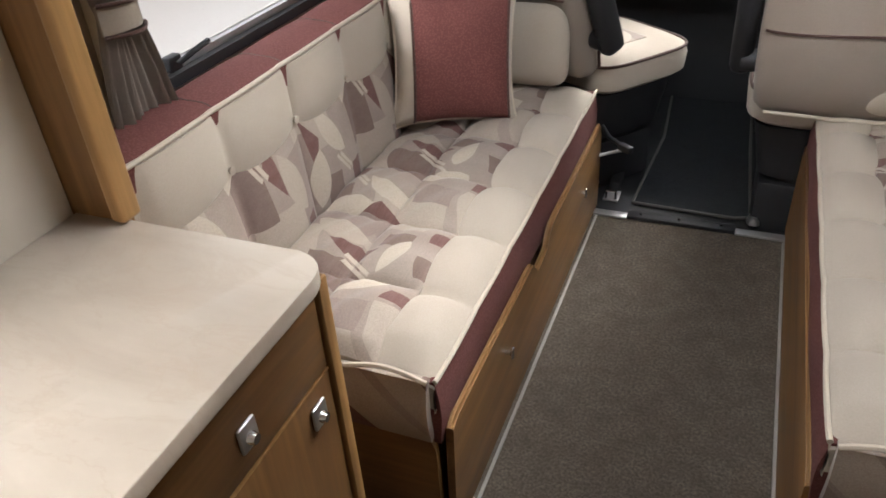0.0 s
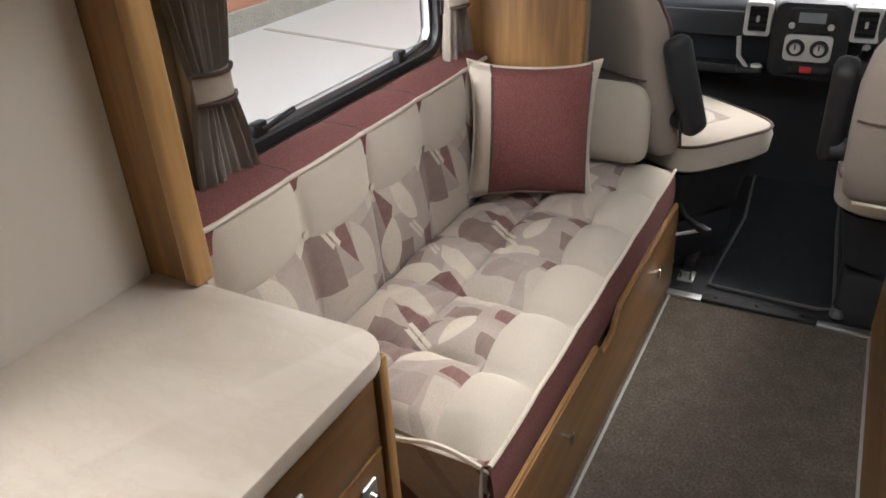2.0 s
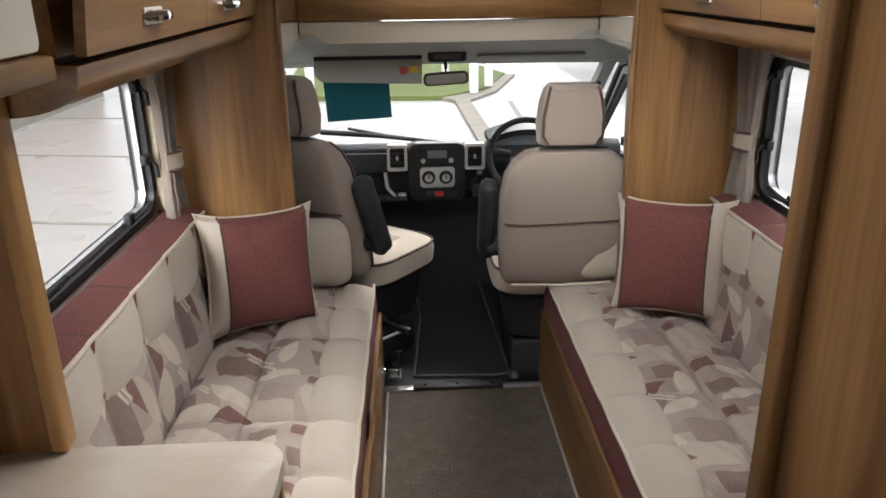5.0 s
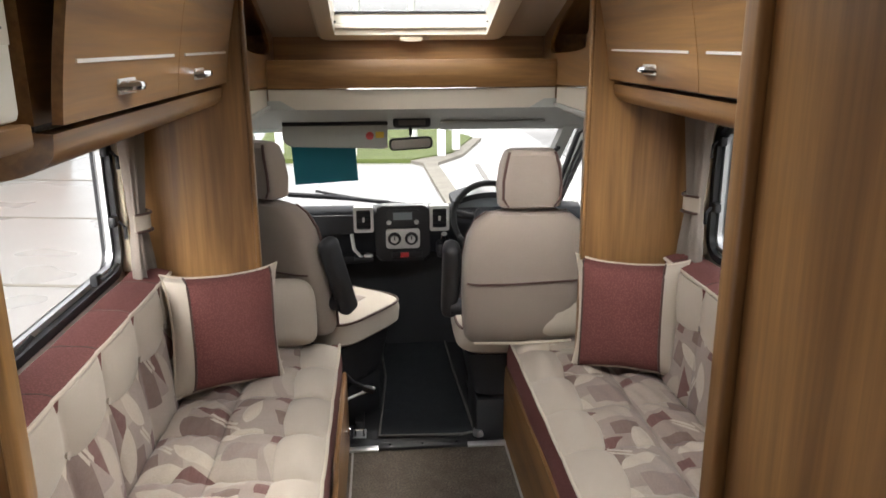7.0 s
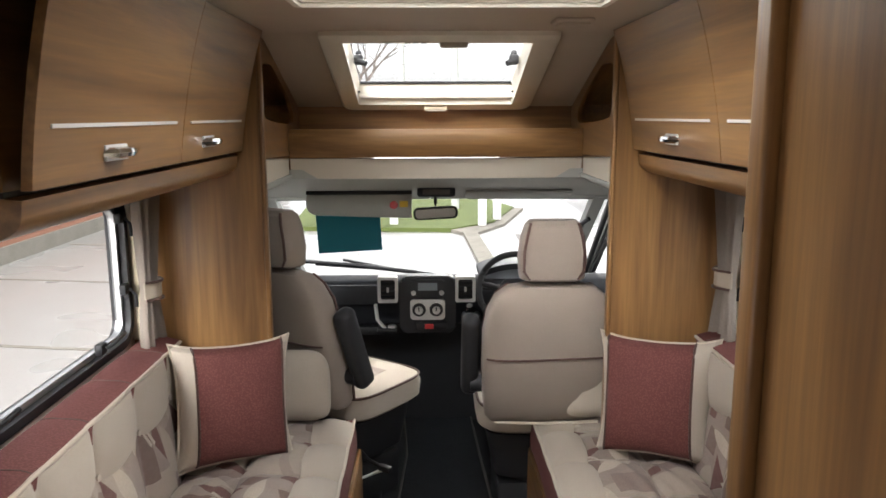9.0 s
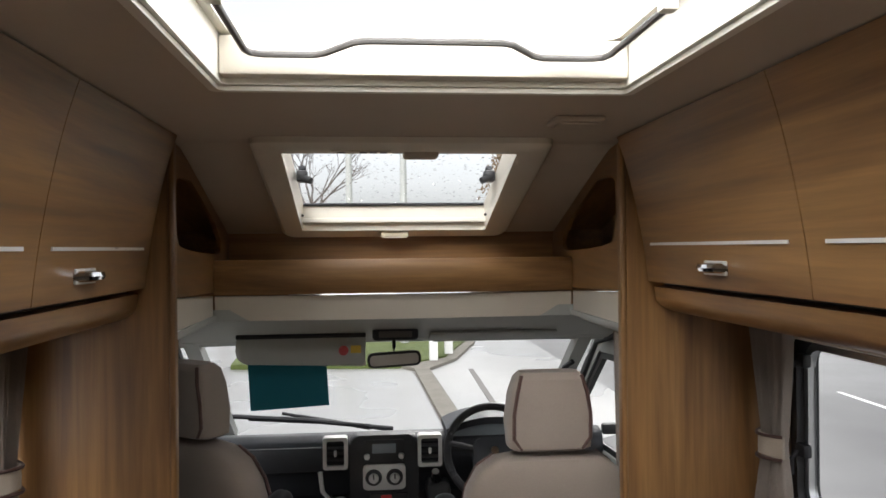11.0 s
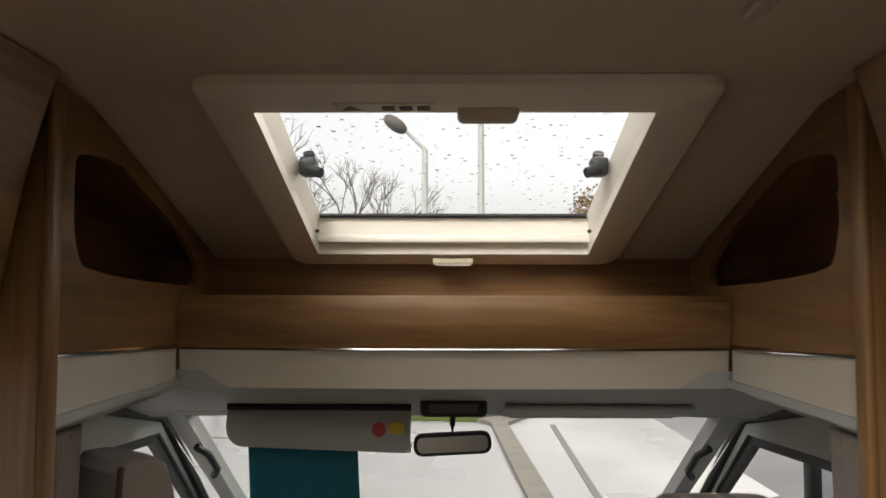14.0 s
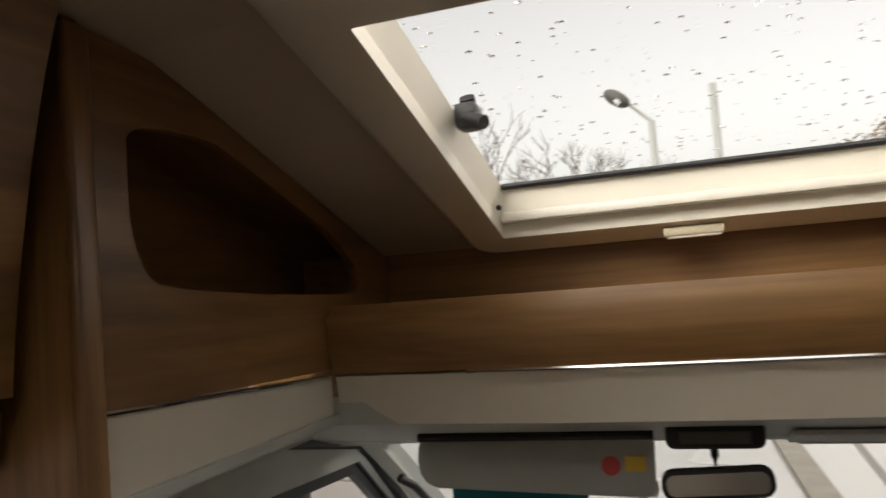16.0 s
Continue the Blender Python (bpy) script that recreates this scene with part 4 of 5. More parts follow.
# ---- big roof window ----
rw = thing("roof_window", "large white framed roof window with a wire handle, closed", "roof window")
o, i = rounded(BX0 - 0.012, BX1 + 0.012, BY0 - 0.012, BY1 + 0.012, 0.02), rounded(BX0 + 0.004, BX1 - 0.004, BY0 + 0.004, BY1 - 0.004, 0.015)
part("inner_frame", ring_prism(o, i, "z", 1.956, 1.9645), WHITE, rw)
i2 = rounded(BX0 + 0.03, BX1 - 0.03, BY0 + 0.03, BY1 - 0.03, 0.03)
part("well", ring_prism(rounded(BX0 + 0.001, BX1 - 0.001, BY0 + 0.001, BY1 - 0.001, 0.015), rounded(BX0 + 0.012, BX1 - 0.012, BY0 + 0.012, BY1 - 0.012, 0.02), "z", 1.9655, 2.07), WHITE, rw)
part("seal", ring_prism(rounded(BX0 + 0.012, BX1 - 0.012, BY0 + 0.012, BY1 - 0.012, 0.02), i2, "z", 2.05, 2.07), WHITE, rw)


def dome(u, v):
    return (BX0 - 0.02 + (BX1 - BX0 + 0.04) * u, BY0 - 0.02 + (BY1 - BY0 + 0.04) * v, 2.075 + 0.05 * (1 - (2 * u - 1) ** 4) * (1 - (2 * v - 1) ** 4))


part("front_lip", box(BX0 + 0.013, BX1 - 0.013, BY1 - 0.05, BY1 - 0.013, 1.975, 2.045, 0.006), PALE_BOARD, rw)
for s in (-1, 1):
    part("handle_bracket", box(0.02 + s * 0.31 - 0.012, 0.02 + s * 0.31 + 0.012, BY1 - 0.385, BY1 - 0.36, 1.995, 2.068, 0.004), WHITE, rw)
pane = part("dome_pane", sheet(dome, 20, 20, (0, 0, 0.004)), GLASS, rw, "clear acrylic dome")
pane.visible_shadow = False
hx = (BX0 + BX1) / 2
wire = [(-0.31, 0.37), (-0.312, 0.115), (-0.306, 0.093), (-0.285, 0.082), (-0.20, 0.082), (-0.18, 0.095), (-0.13, 0.165), (-0.11, 0.175), (0.11, 0.175), (0.13, 0.165), (0.18, 0.095), (0.20, 0.082), (0.285, 0.082), (0.306, 0.093), (0.312, 0.115), (0.31, 0.37)]
part("handle_bow", tube([(hx + a, BY1 - b, 2.002) for a, b in wire], 0.006, 8), INK, rw, "grey wire opening handle")

# ---- cab roof window, in the sloping lining ----
cw = thing("cab_roof_window", "white framed opening roof window over the cab, rain-spotted", "roof window")


def on_slope(x, y, d):
    """A point d below the lining."""
    return (x, y, roof_z(y) - d)


def slope_frame(x0, x1, y0, y1, xi, yi0, yi1, top, low, n=10):
    """A frame that follows the curved lining."""
    bm = bmesh.new()
    ox = rounded(x0, x1, y0, y1, 0.045, 5)
    ix = rounded(-xi, xi, yi0, yi1, 0.004, 5)
    loops = [[bm.verts.new(on_slope(px, py, d)) for px, py in line] for line, d in ((ox, top), (ox, low * 0.6), ([(a[0] * 0.85 + b[0] * 0.15, a[1] * 0.85 + b[1] * 0.15) for a, b in zip(ox, ix)], low), (ix, low), (ix, top))]
    for k in range(5):
        p, q = loops[k], loops[(k + 1) % 5]
        for j in range(len(ox)):
            bm.faces.new((p[j - 1], p[j], q[j], q[j - 1]))
    return bm


part("inner_frame", slope_frame(-0.405, 0.415, -0.255, 0.555, SX - 0.008, SY0 + 0.008, SY1 - 0.008, 0.0, 0.026), WHITE, cw)
well = bmesh.new()
lo = [(-SX + 0.002, SY0 + 0.002), (SX - 0.002, SY0 + 0.002), (SX - 0.002, SY1 - 0.002), (-SX + 0.002, SY1 - 0.002)]
hi = [(-SX + 0.012, SY0 + 0.0), (SX - 0.012, SY0 + 0.0), (SX - 0.012, SY1 - 0.014), (-SX + 0.012, SY1 - 0.014)]
wl = [[well.verts.new(p) for p in row] for row in ([on_slope(a, b, -0.003) for a, b in lo], [on_slope(a, b, -0.07) for a, b in hi], [on_slope(a * 1.08, b + (0.03 if b > 0 else -0.03), -0.07) for a, b in hi], [on_slope(a * 1.06, b + (0.02 if b > 0 else -0.02), -0.056) for a, b in lo])]
for k in range(4):
    for j in range(4):
        well.faces.new((wl[k][j - 1], wl[k][j], wl[(k + 1) % 4][j], wl[(k + 1) % 4][j - 1]))
part("well", well, WHITE, cw, smooth=False)


def rain_pane(u, v):
    y = SY0 - 0.03 + (SY1 - SY0 + 0.06) * v
    return (-SX - 0.02 + (2 * SX + 0.04) * u, y, roof_z(SY0) - 0.30 * (y - SY0) + 0.072)


rp = part("pane", sheet(rain_pane, 4, 4, (0, 0, 0.004)), RAIN, cw, "acrylic pane spotted with raindrops", False)
rp.visible_shadow = False
drops = bmesh.new()
for _ in range(330):
    u, v, r = random.random(), random.random(), random.uniform(0.0011, 0.0034)
    bmesh.ops.create_icosphere(drops, subdivisions=1, radius=1.0, matrix=Matrix.Translation(Vector(rain_pane(u, v)) + Vector((0, 0, 0.005))) @ Matrix.Diagonal((r * 1.7, r * random.uniform(1, 2), r * 0.6, 1)))
rd = part("raindrops", drops, DROP, cw, "scattered raindrops on the pane")
rd.visible_shadow = False
tagged(rd, kind="stuff")
part("lower_seal", tube([on_slope(-SX + 0.014, SY1 - 0.018, -0.064), on_slope(SX - 0.014, SY1 - 0.018, -0.064)], 0.006, 6), BLACK, cw)
part("blind_bar", box(-SX + 0.012, SX - 0.012, SY1 - 0.033, SY1 - 0.012, roof_z(SY1) + 0.004, roof_z(SY1) + 0.022, 0.004), WHITE, cw, "white pull bar of the roller blind")
for s in (-1, 1):
    c = part("catch", box(s * 0.305 - 0.018, s * 0.305 + 0.018, 0.19, 0.235, 1.885, 1.925, 0.008), BLACK, cw, "black knob catch")
    part("catch_knob", disc((s * 0.292, 0.195, 1.895), (-s, -0.5, -0.4), 0.014, 0.04, 12, bevel=0.003), BLACK, c)
    part("catch_knob", disc((s * 0.305, 0.225, 1.915), (0, -0.6, 0.8), 0.015, 0.05, 12, bevel=0.003), BLACK, c)
    part("screw", disc((s * (SX - 0.012), SY1 - 0.045, roof_z(SY1) + 0.03), (0, -1, 0), 0.005, 0.006, 10), BLACK, cw)
gz = roof_z(0.522) - 0.027
part("blind_grip", box(-0.05, 0.05, 0.489, 0.529, gz - 0.008, gz + 0.008, 0.004), CURTAIN_LINING, cw, "cream recessed blind grip")
for k in range(4):
    part("grip_rib", box(-0.044, 0.044, 0.492 + 0.009 * k, 0.496 + 0.009 * k, gz - 0.0115, gz - 0.008), PALE_BOARD, cw)
part("lamp_pod", placed(box(-0.05, 0.05, -0.03, 0.03, -0.012, 0.012, 0.01, 3), Matrix.Translation((0.055, -0.142, roof_z(-0.142) - 0.028))), LINING, cw, "cream handle pod on the frame")
st = part("warning_label", box(-0.19, -0.03, -0.20, -0.155, roof_z(-0.18) - 0.031, roof_z(-0.18) - 0.0285), PALE_BOARD, cw, "small printed warning label")
for k in range(3):
    part("print_bar", box(-0.115 + 0.028 * k, -0.095 + 0.028 * k, -0.19, -0.165, roof_z(-0.18) - 0.0325, roof_z(-0.18) - 0.0312), INK, st)
tri = bmesh.new()
prism([(-0.18, -0.165), (-0.15, -0.165), (-0.165, -0.192)], "z", roof_z(-0.18) - 0.0325, roof_z(-0.18) - 0.0312, bm=tri)
part("warning_triangle", tri, INK, st)
# ceiling lamp beside it
cl = thing("ceiling_lamp", "round-cornered cream ceiling lamp, switched off", "lamp")
part("lamp_body", box(0.33, 0.445, -0.60, -0.50, 1.952, 1.9645, 0.006, 3), LINING, cl)
part("diffuser", box(0.342, 0.433, -0.588, -0.512, 1.946, 1.9515, 0.002), LINING, cl)

# ---- overhead front shelf ----
fs = thing("overhead_shelf", "walnut overhead shelf above the cab with a cream lower band", "shelf")
part("front_rail", sheet(lambda u, v: (-0.605 + 1.21 * u, 0.302 - 0.016 * math.sin(math.pi * v) - 0.03 * (1 - (2 * u - 1) ** 2), 1.52 + 0.115 * v), 30, 10, (0, 0.02, 0)), WOOD_X, fs, "bowed walnut front rail")
part("rail_edging", tube([(-0.60 + 1.2 * k / 30, 0.308 - 0.03 * (1 - (2 * k / 30 - 1) ** 2), 1.620) for k in range(31)], 0.006, 6), WOOD_EDGE, fs)
part("lower_band", sheet(lambda u, v: (-0.605 + 1.21 * u, 0.308 + 0.012 * (1 - v) - 0.03 * (1 - (2 * u - 1) ** 2), 1.432 + 0.083 * v), 30, 4, (0, 0.02, 0)), PALE_BOARD, fs, "cream lower band")
part("chrome_inlay", tube([(-0.36 + 0.75 * k / 30, 0.300 - 0.03 * (1 - (2 * (0.2 + 0.62 * k / 30) - 1) ** 2), 1.518) for k in range(31)], 0.003, 6), CHROME, fs, "thin bright trim line")
part("shelf_board", box(-0.605, 0.605, 0.285, 0.60, 1.606, 1.62), WOOD_X, fs)
part("back_board", box(-0.622, 0.622, 0.5745, 0.5955, 1.621, roof_z(0.575) + 0.012), WOOD_X, fs)
# Hidden board added behind the shelf to stop sky light at its ends.
part("leak_stop_board", box(-0.95, 0.95, 0.5975, 0.61, 1.44, 1.715), WOOD_X, fs)


def niche_side(s):
    p = thing("overhead_side_locker", "walnut side locker above the cab with an open triangular niche", "locker", "side lockers over the cab")
    hole = [(-0.168, 1.672), (0.425, 1.652), (0.43, 1.705)] + [(y, roof_z(y) - 0.045) for y in (0.33, 0.15, 0.0)] + [(-0.10, 1.872), (-0.172, 1.862)]
    for cut in (0.12, 0.3, 0.3):  # round the corners
        hole = [(a[0] * k + b[0] * (1 - k), a[1] * k + b[1] * (1 - k)) for a, b in zip(hole, hole[1:] + hole[:1]) for k in (1 - cut, cut)]
    cy, cz = sum(a for a, b in hole) / len(hole), sum(b for a, b in hole) / len(hole)
    bounds = [(-0.235, 1.545), (0.573, 1.52)] + [(y, roof_z(y) - 0.003) for y in (0.573, 0.33, 0.15, 0.06, -0.03, -0.12, -0.235)]

    def outwards(y, z):
        """Where the way from the middle through a point of the niche leaves the board."""
        dy, dz, best = y - cy, z - cz, None
        for (a, b), (c, d) in zip(bounds, bounds[1:] + bounds[:1]):
            den = dy * (d - b) - dz * (c - a)
            if abs(den) > 1e-9:
                t, u = ((a - cy) * (d - b) - (b - cz) * (c - a)) / den, ((a - cy) * dz - (b - cz) * dy) / den
                if t > 0 and -1e-6 <= u <= 1 + 1e-6 and (best is None or t < best):
                    best = t
        return (cy + best * dy, cz + best * dz)
    rim = [outwards(y, z) for y, z in hole]
    for corner in (bounds[0], bounds[1], bounds[2], bounds[-1]):
        k = min(range(len(rim)), key=lambda q: (rim[q][0] - corner[0]) ** 2 + (rim[q][1] - corner[1]) ** 2)
        rim[k] = corner
    part("face_board", ring_prism(rim, hole, "x", s * 0.607, s * 0.622), WOOD_Y, p)
    part("niche_back", box(*sorted((s * 0.80, s * 0.81)), -0.235, 0.573, 1.52, 1.95), WOOD_Y, p)
    part("niche_floor", box(*sorted((s * 0.623, s * 0.80)), -0.235, 0.573, 1.63, 1.645), WOOD_Y, p)
    part("niche_roof", sheet(lambda u, v: (s * (0.623 + 0.18 * u), -0.235 + 0.808 * v, roof_z(-0.235 + 0.808 * v) + 0.004), 2, 14, (0, 0, 0.02)), WOOD_Y, p)
    part("niche_end", box(*sorted((s * 0.623, s * 0.81)), 0.575, 0.589, 1.45, 1.95), WOOD_Y, p)
    part("lower_band", prism([(-0.232, 1.433), (0.30, 1.433), (0.30, 1.517), (-0.232, 1.543)], "x", s * 0.609, s * 0.622), PALE_BOARD, p, "cream lower band")
    part("chrome_inlay", tube([(s * 0.606, -0.23, 1.545), (s * 0.606, 0.28, 1.519)], 0.003, 6), CHROME, p)
    return p


niche_side(-1)
niche_side(1)


# ---- driving cab ----
setting("cab_headlining", prism([(0.31, 1.432), (0.62, 1.36), (0.86, 1.285), (0.86, 1.31), (0.62, 1.40), (0.31, 1.47)], "x", -0.97, 0.97), CAB_GREY, "pale grey cab headlining above the windscreen", "ceiling")
# Unseen closing board, added so that no sky leaks in above the headlining.
setting("cab_light_stop", prism([(0.56, 1.60), (0.90, 1.32), (0.90, 1.34), (0.58, 1.62)], "x", -1.0, 1.0), LINING, "unseen outer board over the cab that keeps sky light out", "roof")
for s, nm in ((-1, "left"), (1, "right")):
    # door: lower skin, window surround, pillars
    d = tagged(new("door_1" if s < 0 else "door_2"), "charcoal cab door with a closed window", "door", kind="structure")
    part("door_panel", prism([(-0.24, 0.0), (1.75, 0.0), (1.75, 0.62), (0.95, 0.74), (-0.24, 0.76)], "x", s * 0.94, s * 0.97), DASH, d)
    part("armrest", box(*sorted((s * 0.86, s * 0.938)), 0.2, 0.75, 0.50, 0.56, 0.02, 3), BLACK, d)
    part("window_surround", ring_prism([(0.16, 0.765), (1.74, 0.68), (1.06, 1.29), (0.16, 1.37)], [(0.22, 0.80), (1.60, 0.74), (1.04, 1.20), (0.22, 1.25)], "x", s * 0.925, s * 0.965), CAB_GREY, d, "pale grey window surround")
    part("window_seal", ring_prism([(0.22, 0.80), (1.60, 0.74), (1.04, 1.20), (0.22, 1.25)], [(0.25, 0.825), (1.53, 0.77), (1.02, 1.17), (0.25, 1.22)], "x", s * 0.935, s * 0.96), BLACK, d)
    pane = part("pane", prism([(0.25, 0.825), (1.53, 0.77), (1.02, 1.17), (0.25, 1.22)], "x", s * 0.948, s * 0.952), GLASS, d, smooth=False)
    pane.visible_shadow = False
    part("rear_pillar", box(*sorted((s * 0.90, s * 0.98)), -0.235, 0.158, 0.77, 1.42, 0.01), CAB_GREY, d)
    pl = part("windscreen_pillar", sheet(lambda u, v: (s * (0.785 + 0.065 * u), 0.84 + 0.86 * (1 - v) + 0.02 * u, 0.70 + 0.60 * v), 4, 10, (0, 0.05, 0.03)), CAB_GREY, d, "pale grey windscreen pillar trim")
    part("grab_handle", tube([(s * 0.80, 1.02, 1.16), (s * 0.775, 1.06, 1.13), (s * 0.775, 1.16, 1.06), (s * 0.80, 1.20, 1.03)], 0.012, 8), BLACK, pl)
    part("seal_arc", tube([(s * 0.925, 0.10, 0.9), (s * 0.925, 0.12, 1.30), (s * 0.925, 0.25, 1.372), (s * 0.925, 0.60, 1.35), (s * 0.925, 1.06, 1.25), (s * 0.925, 1.66, 0.72)], 0.022, 8), BLACK, d, "black rubber door seal")
    setting("cab_side_lining", box(*sorted((s * 0.60, s * 0.99)), -0.24, 0.32, 1.436, 1.452), CAB_GREY, "pale grey cab lining beside the partition", "ceiling")
    # door mirror outside
    m = thing("door_mirror", "black cab door mirror on a short arm", "mirror", "door mirrors")
    part("mirror_shell", box(*sorted((s * 1.16, s * 1.36)), 1.10, 1.20, 0.80, 1.14, 0.03, 3), BLACK, m)
    part("mirror_glass", box(*sorted((s * 1.18, s * 1.34)), 1.093, 1.099, 0.83, 1.11), MIRROR, m)
    part("arm", box(*sorted((s * 0.97, s * 1.17)), 1.13, 1.17, 0.80, 0.85, 0.01), BLACK, m)
    side = setting("cab_side_shell", prism([(-0.24, 1.42), (0.86, 1.29), (0.86, 1.31), (-0.24, 1.97)], "x", s * 0.97, s * 1.0), CAB_GREY, "pale inner shell above the cab door", "wall")

ws = tagged(new("windscreen"), "curved cab windscreen with a dark lower edge", "windscreen", kind="structure")
pane = part("pane", sheet(lambda u, v: (-0.86 + 1.72 * u, 0.86 + 0.86 * v + 0.10 * (1 - (2 * u - 1) ** 2), 1.29 - 0.62 * v), 16, 4, (0, 0.004, 0.004)), GLASS, ws, smooth=True)
pane.visible_shadow = False
part("top_band", sheet(lambda u, v: (-0.90 + 1.8 * u, 0.845 + 0.05 * v + 0.09 * (1 - (2 * u - 1) ** 2), 1.30 - 0.028 * v), 16, 2, (0, 0.03, 0.012)), CAB_GREY, ws, "pale grey windscreen header")
part("header_fillet", sheet(lambda u, v: (-0.95 + 1.9 * u, 0.80 + 0.05 * v + 0.09 * (1 - (2 * u - 1) ** 2) * v, 1.302 - 0.0 * v), 16, 2, (0, 0, 0.02)), CAB_GREY, ws)
for a, b, z in (((-0.72, 1.62), (0.02, 1.70), 0.745), ((-0.80, 1.55), (-0.1, 1.64), 0.775)):
    wp = thing("windscreen_wiper", "black windscreen wiper resting on the glass", "wiper", "wipers")
    part("blade", tube([(a[0], a[1] + 0.06, z + 0.06), ((a[0] + b[0]) / 2, (a[1] + b[1]) / 2 + 0.07, z + 0.02), (b[0], b[1] + 0.05, z - 0.03)], 0.012, 6), BLACK, wp)
    part("arm", tube([(a[0] + 0.25, a[1] + 0.12, z + 0.055), (b[0], b[1] + 0.08, z - 0.05)], 0.009, 6), BLACK, wp)

# mirror and overhead console
rm = thing("rear_view_mirror", "black framed rear-view mirror on a short stem", "mirror")
part("stem", tube([(0.0, 0.88, 1.30), (0.0, 0.86, 1.25), (0.0, 0.845, 1.222)], 0.008, 8), BLACK, rm)
part("frame", placed(prism(rounded(-0.105, 0.105, -0.028, 0.03, 0.022), "y", -0.012, 0.012, 0.003), Matrix.Translation((0.0, 0.832, 1.203)) @ Matrix.Rotation(radians(-3), 4, 'Y')), BLACK, rm)
part("mirror_glass", placed(prism(rounded(-0.095, 0.095, -0.02, 0.022, 0.016), "y", -0.0150, -0.0135), Matrix.Translation((0.0, 0.832, 1.203)) @ Matrix.Rotation(radians(-3), 4, 'Y')), MIRROR, rm)
rm.location = (0, -0.126, 0.031)
oc = thing("overhead_lamp_console", "grey overhead lamp console above the mirror", "console")
part("console_body", box(-0.085, 0.09, 0.70, 0.86, 1.275, 1.325, 0.015, 3), DASH, oc)
part("lens", box(-0.06, 0.065, 0.693, 0.701, 1.288, 1.312, 0.003), INK, oc)
oc.location = (0, -0.10, 0.045)
# sun visor with its stickers and the hanging card
vs = thing("sun_visor", "pale grey sun visor folded down with warning stickers", "sun visor")
part("flap", placed(prism(rounded(-0.245, 0.245, -0.10, 0.012, (0.05, 0.02, 0.01, 0.03)), "y", -0.011, 0.011, 0.004), Matrix.Translation((-0.375, 0.775, 1.29)) @ Matrix.Rotation(radians(-12), 4, 'X') @ Matrix.Rotation(radians(2), 4, 'Y')), CAB_GREY, vs)
part("hinge", tube([(-0.62, 0.765, 1.302), (-0.13, 0.765, 1.302)], 0.009, 8), BLACK, vs)
part("sticker", disc((-0.215, 0.7545, 1.245), (0, -1, 0.2), 0.019, 0.003, 20), RED, vs, "round red sticker")
part("sticker", box(-0.188, -0.148, 0.752, 0.7545, 1.228, 1.264), YELLOW, vs, "square yellow sticker")
part("clip", box(-0.15, -0.13, 0.75, 0.80, 1.185, 1.205, 0.004), WHITE, vs)
vs.location = (0.02, -0.10, 0.035)
vr = thing("sun_visor", "pale grey sun visor folded up above the driver", "sun visor")
part("flap", placed(box(-0.25, 0.25, -0.075, 0.075, -0.005, 0.005, 0.003), Matrix.Translation((0.39, 0.725, 1.319)) @ Matrix.Rotation(radians(-17), 4, 'X')), CAB_GREY, vr)
part("hinge", tube([(0.16, 0.795, 1.294), (0.62, 0.795, 1.294)], 0.005, 8), CAB_GREY, vr)
tc = thing("hanging_card", "plain teal card hanging from the sun visor", "card")
part("card", placed(box(-0.155, 0.155, -0.0015, 0.0015, -0.20, 0.0), Matrix.Translation((-0.425, 0.80, 1.235)) @ Matrix.Rotation(radians(-3), 4, 'Y')), TEAL, tc, smooth=False)
part("top_edge", box(-0.52, -0.33, 0.765, 0.77, 1.302, 1.314), TEAL, tc)

# dashboard
db = thing("dashboard", "charcoal plastic dashboard with a silver centre console", "dashboard")
part("main_moulding", prism([(1.10, 0.66), (1.075, 0.72), (1.085, 0.79), (1.14, 0.815), (1.40, 0.76), (1.75, 0.64), (1.78, 0.3), (1.35, 0.2), (1.32, 0.52), (1.16, 0.54)], "x", -0.93, 0.93, 0.012), DASH, db)
part("lower_panel", box(-0.93, 0.93, 1.30, 1.34, -0.06, 0.5), BLACK, db)
part("glove_shelf", box(-0.90, -0.27, 1.09, 1.30, 0.50, 0.545, 0.012), BLACK, db)
part("glove_lid", prism(rounded(-0.90, -0.27, 0.675, 0.775, 0.03), "y", 1.062, 1.09, 0.006), DASH, db, "smooth charcoal glove box lid")
cc = part("centre_console", prism(rounded(-0.185, 0.105, 0.525, 0.828, 0.04), "y", 1.035, 1.11, 0.012), BLACK, db)
part("radio", prism(rounded(-0.125, 0.045, 0.715, 0.81, 0.012), "y", 1.022, 1.04, 0.004), BLACK, cc, "black radio panel with two knobs")
for x in (-0.112, 0.032):
    part("radio_knob", disc((x, 1.018, 0.742), (0, -1, 0), 0.014, 0.02, 16, bevel=0.003), SILVER, cc)
part("radio_screen", box(-0.09, 0.01, 1.0195, 1.0215, 0.755, 0.795), plain_dark_pane, cc)
hv = part("heater_panel", prism(rounded(-0.13, 0.05, 0.60, 0.706, 0.018), "y", 1.02, 1.04, 0.004), SILVER, db, "silver heater panel with two dials")
for x in (-0.085, 0.004):
    part("dial_ring", disc((x, 1.016, 0.653), (0, -1, 0), 0.036, 0.012, 28, bevel=0.004), BLACK, hv)
    part("dial", disc((x, 1.004, 0.653), (0, -1, 0), 0.022, 0.02, 24, bevel=0.004), SILVER, hv)
    part("pointer", box(x - 0.003, x + 0.003, 0.990, 0.9938, 0.653, 0.674), BLACK, hv)
part("button_row", box(-0.10, 0.06, 1.02, 1.04, 0.548, 0.585, 0.005), BLACK, db)
